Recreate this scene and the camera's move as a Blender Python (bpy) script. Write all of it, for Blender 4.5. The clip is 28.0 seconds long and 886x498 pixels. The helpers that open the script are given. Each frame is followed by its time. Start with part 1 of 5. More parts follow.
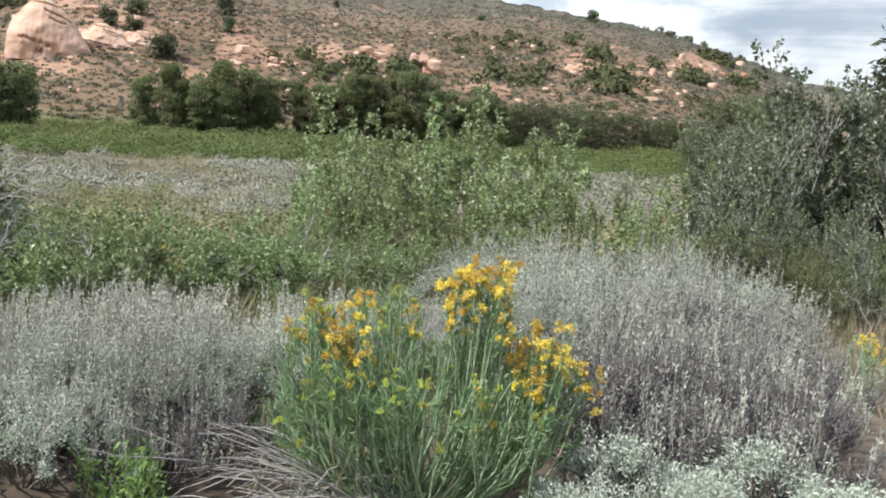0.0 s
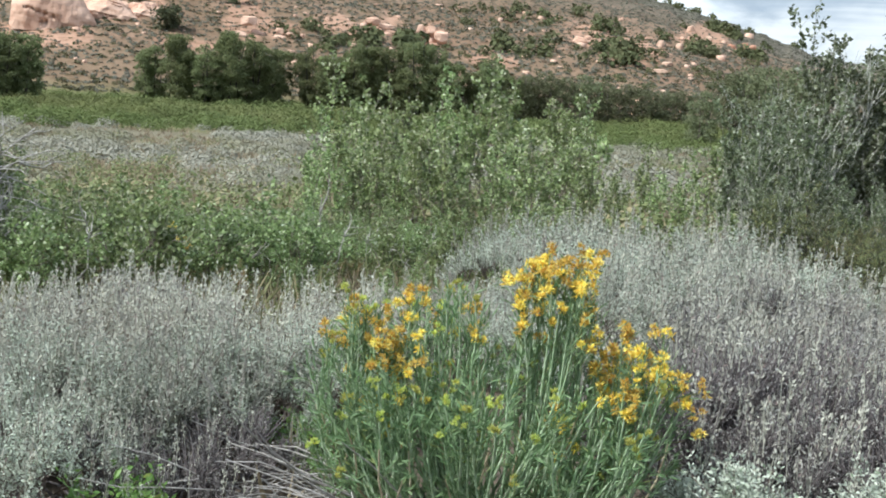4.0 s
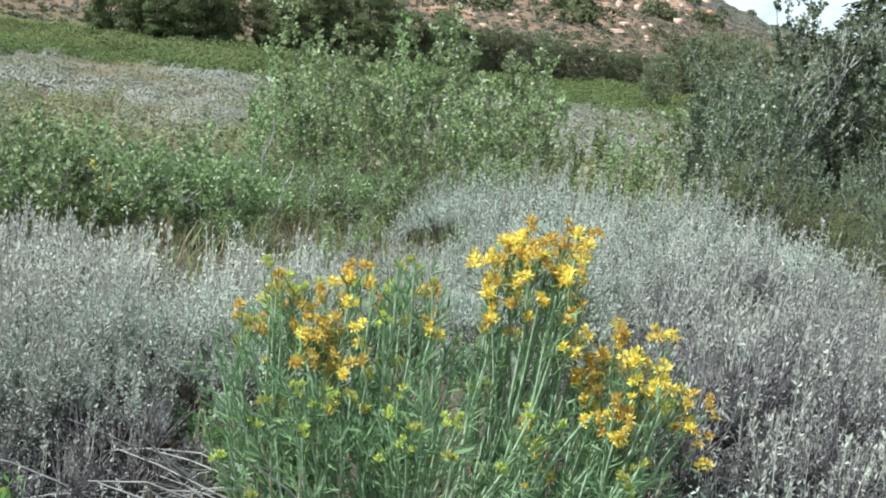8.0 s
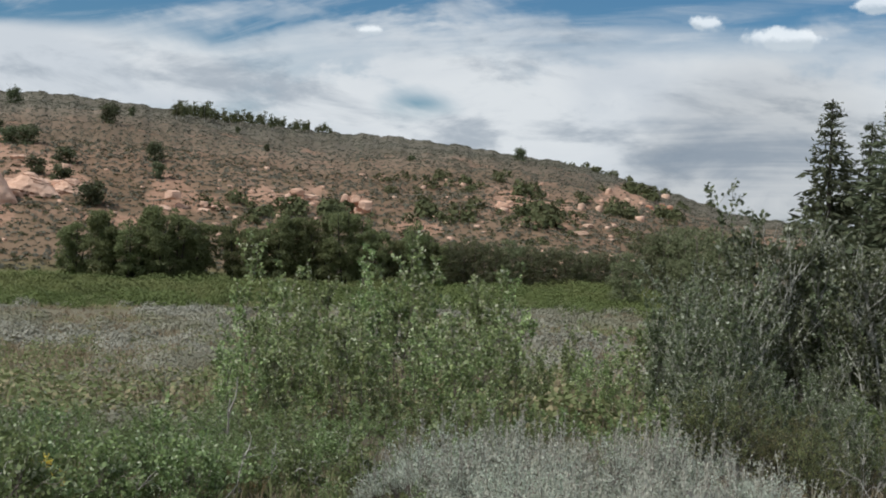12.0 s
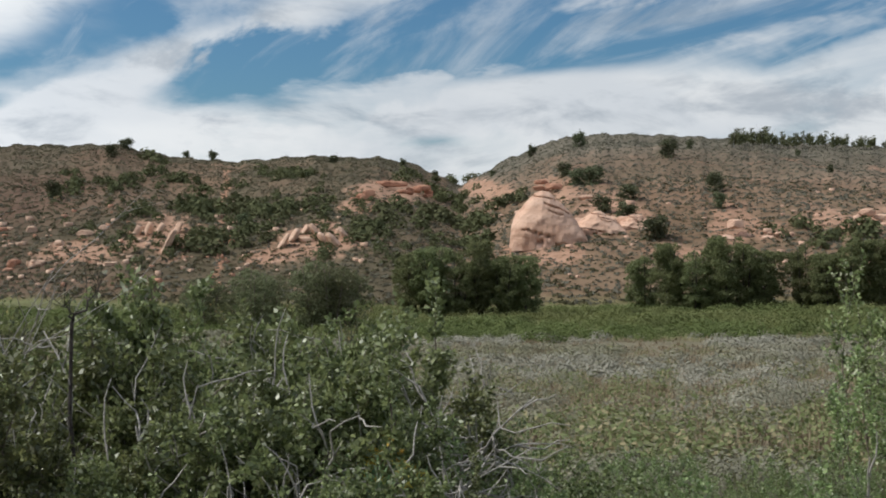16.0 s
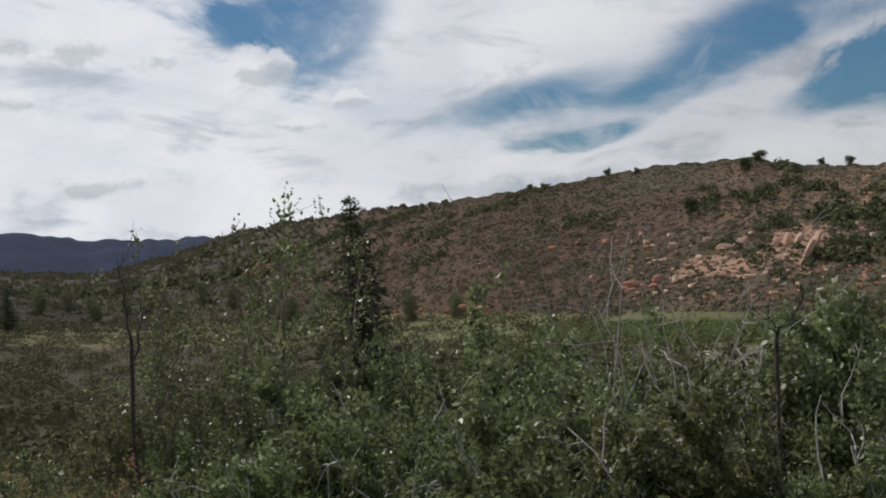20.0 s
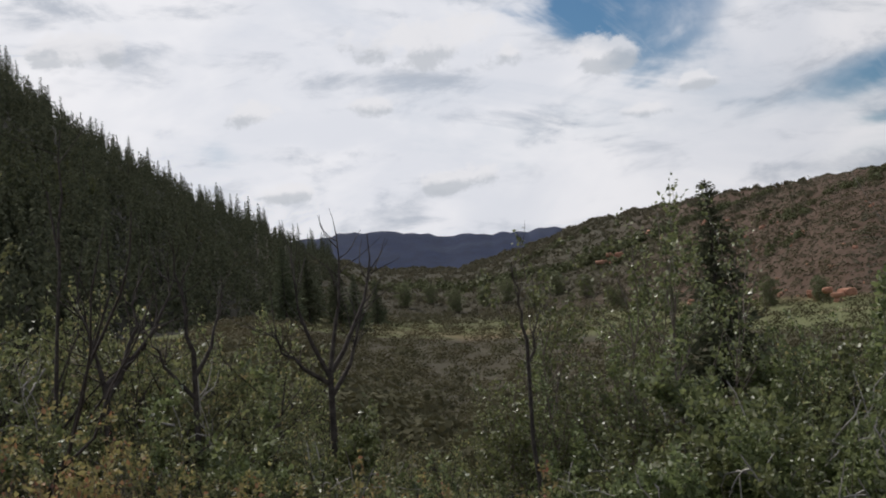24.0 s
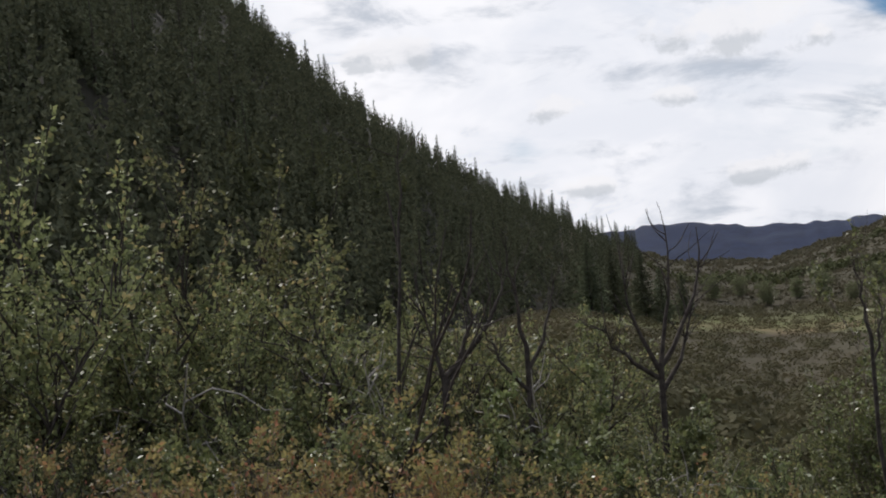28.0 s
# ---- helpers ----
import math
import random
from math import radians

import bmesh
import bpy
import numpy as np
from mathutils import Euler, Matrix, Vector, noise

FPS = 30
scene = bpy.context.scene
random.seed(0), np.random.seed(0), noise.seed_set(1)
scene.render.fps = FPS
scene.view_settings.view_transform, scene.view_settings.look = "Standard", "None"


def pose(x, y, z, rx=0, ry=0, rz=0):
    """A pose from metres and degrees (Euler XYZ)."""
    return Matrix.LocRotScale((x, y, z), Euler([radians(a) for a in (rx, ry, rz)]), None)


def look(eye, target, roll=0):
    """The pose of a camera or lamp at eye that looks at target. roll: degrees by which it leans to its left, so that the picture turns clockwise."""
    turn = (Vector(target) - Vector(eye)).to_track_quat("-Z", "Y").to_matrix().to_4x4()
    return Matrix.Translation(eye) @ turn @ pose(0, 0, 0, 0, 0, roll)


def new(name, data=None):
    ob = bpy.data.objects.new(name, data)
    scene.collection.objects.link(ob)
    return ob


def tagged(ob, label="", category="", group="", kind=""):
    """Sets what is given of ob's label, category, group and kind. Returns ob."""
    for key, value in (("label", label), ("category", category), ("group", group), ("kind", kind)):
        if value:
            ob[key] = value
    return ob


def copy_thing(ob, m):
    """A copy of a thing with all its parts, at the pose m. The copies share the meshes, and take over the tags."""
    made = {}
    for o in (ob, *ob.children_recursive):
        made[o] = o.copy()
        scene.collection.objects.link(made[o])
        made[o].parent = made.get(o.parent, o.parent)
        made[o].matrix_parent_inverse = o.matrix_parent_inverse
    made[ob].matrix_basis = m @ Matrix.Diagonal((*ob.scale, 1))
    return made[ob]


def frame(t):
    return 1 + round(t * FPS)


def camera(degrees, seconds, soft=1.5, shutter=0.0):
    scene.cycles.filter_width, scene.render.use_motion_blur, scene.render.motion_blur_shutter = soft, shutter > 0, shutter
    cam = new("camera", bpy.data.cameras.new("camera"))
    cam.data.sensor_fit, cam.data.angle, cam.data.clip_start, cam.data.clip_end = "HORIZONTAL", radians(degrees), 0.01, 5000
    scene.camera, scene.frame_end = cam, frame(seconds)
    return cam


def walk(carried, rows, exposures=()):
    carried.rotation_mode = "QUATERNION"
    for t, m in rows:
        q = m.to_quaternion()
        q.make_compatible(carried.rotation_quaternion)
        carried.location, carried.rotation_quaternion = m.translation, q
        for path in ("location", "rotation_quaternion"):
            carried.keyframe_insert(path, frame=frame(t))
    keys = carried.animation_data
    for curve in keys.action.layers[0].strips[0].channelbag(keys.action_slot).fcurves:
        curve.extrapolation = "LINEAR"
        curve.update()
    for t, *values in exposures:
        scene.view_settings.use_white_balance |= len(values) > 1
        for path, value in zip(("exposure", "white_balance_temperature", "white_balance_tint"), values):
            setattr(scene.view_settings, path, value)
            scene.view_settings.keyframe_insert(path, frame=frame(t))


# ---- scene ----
LENS = 41.52
cam = camera(LENS, 28.0, soft=1.9)


def stand(x, y, z, turn, tilt, lean):
    """A camera pose: degrees to the left of north, up from level, and lean to the left."""
    return pose(x, y, z, 90 + tilt, 0, turn) @ pose(0, 0, 0, 0, 0, lean)


walk(cam, [
    (0.0, stand(0.659, -0.673, 1.142, 42.03, -8.84, 4.27)),
    (0.5, stand(0.667, -0.681, 1.140, 42.26, -8.36, 4.61)),
    (1.0, stand(0.674, -0.686, 1.142, 42.60, -7.94, 4.90)),
    (1.5, stand(0.660, -0.673, 1.139, 42.83, -7.79, 5.85)),
    (2.0, stand(0.648, -0.679, 1.128, 43.12, -8.02, 6.15)),
    (2.5, stand(0.598, -0.636, 1.125, 43.07, -7.95, 6.77)),
    (3.0, stand(0.490, -0.542, 1.091, 42.58, -9.77, 5.89)),
    (3.5, stand(0.346, -0.467, 1.090, 42.32, -9.73, 3.64)),
    (5.5, stand(-0.112, -0.050, 1.004, 41.50, -12.96, 8.55)),
    (6.0, stand(-0.161, 0.007, 0.993, 40.07, -13.52, 7.16)),
    (6.5, stand(-0.156, 0.013, 0.996, 38.93, -13.95, 7.85)),
    (7.0, stand(-0.155, 0.010, 0.998, 38.72, -14.15, 8.56)),
    (7.5, stand(-0.155, 0.011, 1.002, 38.78, -13.98, 8.27)),
    (8.0, stand(-0.149, 0.005, 1.016, 39.34, -12.32, 7.62)),
    (8.5, stand(-0.138, -0.001, 1.029, 39.82, -11.03, 7.07)),
    (9.0, stand(-0.127, -0.003, 1.054, 40.08, -9.31, 5.74)),
    (9.5, stand(-0.119, 0.002, 1.089, 40.17, -6.91, 4.82)),
    (10.0, stand(-0.122, 0.031, 1.113, 39.70, -4.60, 2.71)),
    (10.5, stand(-0.044, 0.018, 1.202, 38.77, -2.49, 2.91)),
    (11.0, stand(-0.016, 0.009, 1.233, 37.98, -1.06, 2.64)),
    (11.5, stand(-0.000, 0.000, 1.250, 38.30, -1.50, 2.79)),
    (13.5, stand(-0.472, 0.282, 1.268, 46.40, -2.41, 1.56)),
    (14.0, stand(-0.601, 0.285, 1.280, 50.25, -2.39, 1.33)),
    (14.5, stand(-0.707, 0.292, 1.310, 54.27, -2.27, 0.86)),
    (15.0, stand(-0.823, 0.296, 1.302, 58.26, -1.85, -0.09)),
    (15.5, stand(-0.892, 0.276, 1.296, 62.43, -1.34, -0.27)),
    (16.0, stand(-0.960, 0.255, 1.291, 66.28, -0.96, -0.81)),
    (16.5, stand(-1.041, 0.237, 1.278, 70.04, -0.74, -1.46)),
    (17.0, stand(-1.100, 0.215, 1.275, 73.76, -0.54, -1.68)),
    (17.5, stand(-1.129, 0.189, 1.275, 77.66, -0.43, -1.68)),
    (18.0, stand(-1.163, 0.157, 1.280, 81.52, -0.25, -1.91)),
    (18.5, stand(-1.193, 0.127, 1.281, 85.32, -0.01, -2.22)),
    (19.0, stand(-1.206, 0.093, 1.283, 88.89, 0.15, -2.50)),
    (19.5, stand(-1.203, 0.061, 1.288, 92.74, 0.44, -2.69)),
    (20.0, stand(-1.188, 0.034, 1.292, 96.72, 0.81, -3.53)),
    (20.5, stand(-1.185, 0.013, 1.296, 100.35, 1.28, -4.49)),
    (21.0, stand(-1.181, -0.010, 1.299, 102.39, 1.60, -4.33)),
    (21.5, stand(-1.177, -0.030, 1.301, 104.69, 1.72, -4.60)),
    (22.0, stand(-1.160, -0.046, 1.301, 106.72, 1.75, -4.12)),
    (22.5, stand(-1.173, -0.070, 1.305, 108.97, 1.61, -4.92)),
    (24.5, stand(-1.319, -0.200, 1.354, 114.24, 1.59, -5.44)),
    (25.0, stand(-1.324, -0.203, 1.352, 114.09, 1.61, -5.70)),
    (25.5, stand(-1.324, -0.201, 1.349, 114.00, 1.52, -6.10)),
    (26.0, stand(-1.296, -0.212, 1.350, 115.86, 1.51, -6.28)),
    (26.5, stand(-1.282, -0.251, 1.356, 121.11, 2.03, -6.18)),
    (27.0, stand(-1.250, -0.271, 1.362, 125.61, 2.39, -6.26)),
    (27.5, stand(-1.231, -0.270, 1.366, 127.50, 2.56, -5.56)),
    (28.0, stand(-1.228, -0.267, 1.365, 128.57, 2.67, -5.73)),
], exposures=[
    (0.0, 0.75, 6100, 7), (2.0, 0.62, 6150, 7), (3.0, 0.66, 6100, 7), (5.5, 0.92, 5600, -1), (8.5, 0.92, 5650, -1), (9.0, 0.87, 5700, -1), (9.6, 0.5, 6000, 4), (10.0, 0.25, 6100, 6), (11.0, -0.08, 6150, 7),
    (14.0, 0.0, 6200, 8), (15.5, 0.0, 6300, 8), (17.0, -0.02, 6300, 9), (19.0, -0.2, 6300, 11), (20.0, -0.4, 6350, 12), (22.0, -0.42, 6400, 13), (25.0, -0.36, 6400, 13), (26.0, -0.32, 6400, 13), (28.0, -0.2, 6400, 13)])

# ---- sky and sun ----
SUN_TURN, SUN_UP = 156.0, 50.0
sun_dir = Vector((-math.sin(radians(SUN_TURN)) * math.cos(radians(SUN_UP)),
                  math.cos(radians(SUN_TURN)) * math.cos(radians(SUN_UP)), math.sin(radians(SUN_UP))))
sun = new("sun", bpy.data.lights.new("sun", "SUN"))
sun.data.energy, sun.data.angle, sun.data.color = 3.4, radians(0.6), (1.0, 0.955, 0.885)
sun.matrix_world = look(sun_dir * 50, (0, 0, 0))


class Nodes:
    """Short hand for building node trees."""

    def __init__(self, tree):
        self.tree = tree
        tree.nodes.clear()

    def add(self, kind, ins=None, **props):
        n = self.tree.nodes.new(kind)
        for k, v in props.items():
            setattr_safe(n, k, v)
        for k, v in (ins or {}).items():
            if isinstance(v, bpy.types.NodeSocket):
                self.tree.links.new(v, n.inputs[k])
            else:
                n.inputs[k].default_value = v
        return n

    def math(self, op, a, b=0.0, clamp=False):
        return self.add("ShaderNodeMath", {0: a, 1: b}, operation=op, use_clamp=clamp).outputs[0]

    def mix(self, f, a, b, blend="MIX"):
        n = self.add("ShaderNodeMix", {"Factor": f, 6: a, 7: b}, data_type="RGBA", blend_type=blend)
        return n.outputs[2]

    def ramp(self, f, lo, hi, a=0.0, b=1.0):
        return self.add("ShaderNodeMapRange", {"Value": f, "From Min": lo, "From Max": hi, "To Min": a, "To Max": b},
                        interpolation_type="SMOOTHSTEP").outputs[0]

    def noise(self, vec, scale, detail=4.0, rough=0.55, distort=0.0):
        return self.add("ShaderNodeTexNoise", {"Vector": vec, "Scale": scale, "Detail": detail, "Roughness": rough,
                                               "Distortion": distort}).outputs[0]


def setattr_safe(n, k, v):
    if k == "operation":
        n.operation = v
    elif k == "use_clamp":
        n.use_clamp = v
    elif k == "data_type":
        n.data_type = v
    elif k == "blend_type":
        n.blend_type = v
    elif k == "interpolation_type":
        n.interpolation_type = v
    elif k == "attribute_name":
        n.attribute_name = v
    elif k == "sky_type":
        n.sky_type = v
    elif k == "sun_disc":
        n.sun_disc = v
    elif k == "sun_elevation":
        n.sun_elevation = v
    elif k == "sun_rotation":
        n.sun_rotation = v


def toward(turn, up):
    return (-math.sin(radians(turn)) * math.cos(radians(up)), math.cos(radians(turn)) * math.cos(radians(up)), math.sin(radians(up)))


world = bpy.data.worlds.new("sky")
scene.world = world
world.use_nodes = True
w = Nodes(world.node_tree)
sky = w.add("ShaderNodeTexSky", sky_type="NISHITA", sun_disc=False, sun_elevation=radians(SUN_UP), sun_rotation=radians(-SUN_TURN))
coord = w.add("ShaderNodeTexCoord").outputs["Generated"]
sep = w.add("ShaderNodeSeparateXYZ", {0: coord})
height = w.math("MAXIMUM", sep.outputs[2], 0.0)
deep = w.math("ADD", height, 0.07)
flat = w.add("ShaderNodeCombineXYZ", {0: w.math("DIVIDE", sep.outputs[0], deep), 1: w.math("DIVIDE", sep.outputs[1], deep), 2: 0.0}).outputs[0]
# long wind-drawn veils, and a finer ragged layer
turned = w.add("ShaderNodeMapping", {"Vector": flat, "Rotation": (0, 0, radians(35)), "Scale": (0.32, 0.75, 1)}).outputs[0]
veil = w.noise(turned, 1.1, 7.0, 0.58, 0.8)
puff = w.noise(w.add("ShaderNodeMapping", {"Vector": coord, "Scale": (9, 9, 22)}).outputs[0], 1.0, 6.0, 0.55, 0.3)


def lean_to(turn, up, lo, hi):
    """1 close to a direction of the sky, 0 away from it."""
    dot = w.add("ShaderNodeVectorMath", {0: coord, 1: toward(turn, up)}, operation="DOT_PRODUCT").outputs["Value"]
    return w.ramp(dot, math.cos(radians(hi)), math.cos(radians(lo)))


around = w.math("MULTIPLY", w.math("ARCTAN2", w.math("MULTIPLY", sep.outputs[0], -1.0), sep.outputs[1]), 180 / math.pi)
above = w.math("MULTIPLY", w.math("ARCSINE", sep.outputs[2]), 180 / math.pi)
drift = w.noise(w.add("ShaderNodeMapping", {"Vector": coord, "Scale": (7, 7, 16), "Location": (2, 4, 1)}).outputs[0], 1.0, 5.0, 0.6, 0.4)
ragged = w.math("MULTIPLY", w.math("SUBTRACT", drift, 0.5), 4.2)
wisp = w.math("MULTIPLY", w.math("SUBTRACT", veil, 0.5), 3.0)


def bank(turn, up, wide, tall, slope=0.0):
    """A long bank of cloud in the sky, all in degrees, rising by its slope to the north: 1 inside, 0 outside."""
    du = w.math("SUBTRACT", around, turn)
    dv = w.math("ADD", w.math("SUBTRACT", above, up), w.math("MULTIPLY", du, slope))
    u, v = w.math("DIVIDE", du, wide), w.math("DIVIDE", dv, tall)
    r = w.math("SQRT", w.math("ADD", w.math("MULTIPLY", u, u), w.math("MULTIPLY", v, v)))
    return w.ramp(w.math("ADD", w.math("ADD", r, ragged), wisp), 1.75, 0.1)


south = lean_to(124, 18, 10.0, 40.0)
low = w.ramp(height, 0.115, 0.055)
cover = w.math("ADD", 0.12, w.math("MULTIPLY", veil, 0.72))
cover = w.math("ADD", cover, w.math("MULTIPLY", south, 0.26))
cover = w.math("ADD", cover, w.math("MULTIPLY", low, 0.12))
# white banks and streaks
for turn, up, wide, tall, slope, weight in ((27, 4.8, 15, 3.0, 0, .42), (43, 9.4, 5, .35, .05, .2), (33.5, 8.8, 5, .35, .05, .2), (58, 5.4, 14, 1.4, .02, .34), (70.8, 8.4, .9, 1.2, .5, .2),
                                            (77, 8.9, 7, .85, .36, .34), (90, 10.4, 6, 1.7, 0, .30), (62, 6.6, 9, .7, .13, .3), (96, 11, 5, 2.0, 0, .22), (84, 5.2, 9, 1.2, 0, .22)):
    cover = w.math("ADD", cover, w.math("MULTIPLY", bank(turn, up, wide, tall, slope), weight))
# open blue
for turn, up, wide, tall, slope, weight in ((31, 11.0, 18, 2.4, 0, .40), (40.8, 5.1, 2.2, .7, 0, .36), (57, 9.4, 13, 1.9, .02, .42), (66.6, 4.3, 2.0, .35, 0, .3), (71.5, 7.9, 5.0, 1.5, .16, .42), (64, 10.2, 8, 1.8, .1, .34),
                                            (75.2, 7.6, 3.6, .8, .2, .30), (82.4, 9.8, 2.8, 1.0, .3, .36), (91.4, 5.6, 2.8, .45, .12, .42), (92.0, 8.0, 3.0, .9, .15, .34), (102.4, 11.6, 3.6, 2.6, -.1, .50),
                                            (89.6, 5.6, 1.8, .4, .2, .3), (124.2, 7.2, 1.3, 1.4, 0, .16), (106.8, 11.6, 1.6, .8, 0, .22), (86.2, 7.8, 2.4, .5, .1, .26)):
    cover = w.math("SUBTRACT", cover, w.math("MULTIPLY", bank(turn, up, wide, tall, slope), weight))
cover = w.math("ADD", cover, w.math("MULTIPLY", w.math("SUBTRACT", puff, 0.5), 0.22))
mask = w.ramp(cover, 0.13, 0.74)
thin = w.noise(w.add("ShaderNodeMapping", {"Vector": flat, "Rotation": (0, 0, radians(20)), "Scale": (0.22, 0.9, 1), "Location": (3, 2, 0)}).outputs[0], 1.6, 7.0, 0.62, 1.2)
mask = w.math("MAXIMUM", mask, w.math("MULTIPLY", w.ramp(thin, 0.46, 0.70), 0.55))
shade = w.ramp(w.noise(w.add("ShaderNodeMapping", {"Vector": coord, "Scale": (9, 9, 26), "Location": (3, 1, 5)}).outputs[0], 1.0, 7.0, 0.6, 0.4), 0.30, 0.52)
broad = w.ramp(w.noise(w.add("ShaderNodeMapping", {"Vector": coord, "Scale": (5, 5, 9), "Location": (1, 7, 2)}).outputs[0], 1.0, 5.0, 0.55, 0.5), 0.34, 0.60)
cloud = w.mix(broad, (0.74, 0.765, 0.80, 1), (0.88, 0.885, 0.89, 1))
cloud = w.mix(shade, (0.50, 0.54, 0.59, 1), cloud)
cloud = w.mix(w.math("MULTIPLY", bank(25.0, 3.3, 4.5, 1.0), 0.8), cloud, (0.36, 0.43, 0.52, 1))
bright = w.add("ShaderNodeVectorMath", {0: cloud, "Scale": w.ramp(lean_to(134, 30, 8.0, 60.0), 0, 1, 1.0, 1.28)}, operation="SCALE").outputs[0]
# clouds far from the sun, to the north, are dimmer
bright = w.add("ShaderNodeVectorMath", {0: bright, "Scale": w.ramp(lean_to(40, 5, 12.0, 55.0), 0, 1, 1.0, 0.87)}, operation="SCALE").outputs[0]
bright = w.add("ShaderNodeVectorMath", {0: bright, "Scale": w.ramp(lean_to(24, 1, 1.0, 9.0), 0, 1, 1.0, 0.80)}, operation="SCALE").outputs[0]
blue = w.mix(1.0, sky.outputs[0], (0.040, 0.062, 0.076, 1), "MULTIPLY")
final = w.mix(mask, blue, bright)
# small fair-weather clouds with grey undersides: turn, height, width, height in degrees
lump = w.math("SUBTRACT", w.noise(w.add("ShaderNodeMapping", {"Vector": coord, "Scale": (34, 34, 44)}).outputs[0], 1.0, 5.0, 0.6, 0.2), 0.5)
for turn, up, wide, tall in ((113.5, 11.6, 3.0, 1.15), (113.1, 4.9, 1.9, .6), (122.2, 8.9, 1.5, .7), (130.5, 12.2, 2.2, .9), (116.3, 8.8, 1.1, .5), (105.0, 10.1, 1.5, .8), (109.6, 10.8, .6, .55), (120.8, 5.0, 1.6, .5),
                             (103.3, 7.3, 1.0, .4), (101.0, 8.4, 1.3, .45), (23.4, 8.7, 1.5, .45), (27.1, 9.4, .7, .4), (43.4, 8.5, .7, .25), (19.7, 10.2, .9, .4)):
    u = w.math("DIVIDE", w.math("SUBTRACT", around, turn), wide)
    v = w.math("DIVIDE", w.math("SUBTRACT", above, up), tall)
    r = w.math("SQRT", w.math("ADD", w.math("MULTIPLY", u, u), w.math("MULTIPLY", v, v)))
    body = w.ramp(w.math("ADD", r, w.math("MULTIPLY", lump, 3.0)), 1.25, 0.65)
    under = w.ramp(w.math("ADD", v, w.math("MULTIPLY", lump, 2.4)), 0.15, -0.6)
    tint = w.mix(under, (1.04, 1.04, 1.035, 1), (0.64, 0.68, 0.71, 1))
    final = w.mix(w.math("MULTIPLY", body, 0.72), final, tint)
back = w.add("ShaderNodeBackground", {"Color": final, "Strength": 1.0})
w.tree.links.new(back.outputs[0], w.add("ShaderNodeOutputWorld").inputs[0])

# ---- materials ----


def material(name):
    m = bpy.data.materials.new(name)
    m.use_nodes = True
    return m, Nodes(m.node_tree)


def finish(n, color, rough=0.9, bump=None, strength=0.3, dist=0.02, spec=0.3, through_light=0.0):
    ins = {"Base Color": color, "Roughness": rough, "Specular IOR Level": spec}
    if bump is not None:
        ins["Normal"] = n.add("ShaderNodeBump", {"Height": bump, "Strength": strength, "Distance": dist}).outputs[0]
    shader = n.add("ShaderNodeBsdfPrincipled", ins).outputs[0]
    if through_light:
        glow = n.add("ShaderNodeBsdfTranslucent", {"Color": color}).outputs[0]
        shader = n.add("ShaderNodeMixShader", {0: through_light, 1: shader, 2: glow}).outputs[0]
    n.tree.links.new(shader, n.add("ShaderNodeOutputMaterial").inputs[0])


def leafy(name, a, b, c=None, rough=0.55, spec=0.35, thin=0.3, rare=0.06):
    """Leaves: every leaf its own tone between a and b, a few of tone c, each plant a little different."""
    m, n = material(name)
    island = n.add("ShaderNodeNewGeometry").outputs["Random Per Island"]
    plant = n.add("ShaderNodeObjectInfo").outputs["Random"]
    col = n.mix(island, (*a, 1), (*b, 1))
    if c:
        col = n.mix(n.math("GREATER_THAN", n.math("FRACT", n.math("MULTIPLY", island, 37.7)), 1 - rare), col, (*c, 1))
    hue = n.add("ShaderNodeHueSaturation", {"Color": col, "Hue": n.ramp(plant, 0, 1, 0.485, 0.515), "Value": n.ramp(plant, 0, 1, 0.8, 1.2)}).outputs[0]
    finish(n, hue, rough, spec=spec, through_light=thin)
    return m


def brushy(name, a, b, c, size, thin=0.25, rare=0.5):
    """Massed low growth seen from afar: tone by clump and by stand, little from leaf to leaf."""
    m, n = material(name)
    pos = n.add("ShaderNodeNewGeometry").outputs["Position"]
    island = n.add("ShaderNodeNewGeometry").outputs["Random Per Island"]
    clump, stand = n.noise(pos, 0.6 / size, 2.0, 0.5), n.noise(pos, 0.07 / size, 4.0, 0.6)
    f = n.math("ADD", n.math("MULTIPLY", n.math("SUBTRACT", clump, 0.5), 1.8), n.math("ADD", 0.32, n.math("MULTIPLY", island, 0.36)), True)
    col = n.mix(f, (*a, 1), (*b, 1))
    col = n.mix(n.math("MULTIPLY", n.ramp(stand, 0.46, 0.62), rare), col, (*c, 1))
    finish(n, col, 0.85, spec=0.15, through_light=thin)
    return m


def bark(name, a, b, scale=30.0, rough=0.9):
    m, n = material(name)
    pos = n.add("ShaderNodeTexCoord").outputs["Object"]
    f = n.noise(pos, scale, 5.0, 0.65)
    island = n.add("ShaderNodeNewGeometry").outputs["Random Per Island"]
    col = n.mix(n.ramp(f, 0.35, 0.65), (*a, 1), (*b, 1))
    col = n.mix(n.math("MULTIPLY", island, 0.4), col, (*a, 1))
    finish(n, col, rough, f, 0.5, 0.004)
    return m


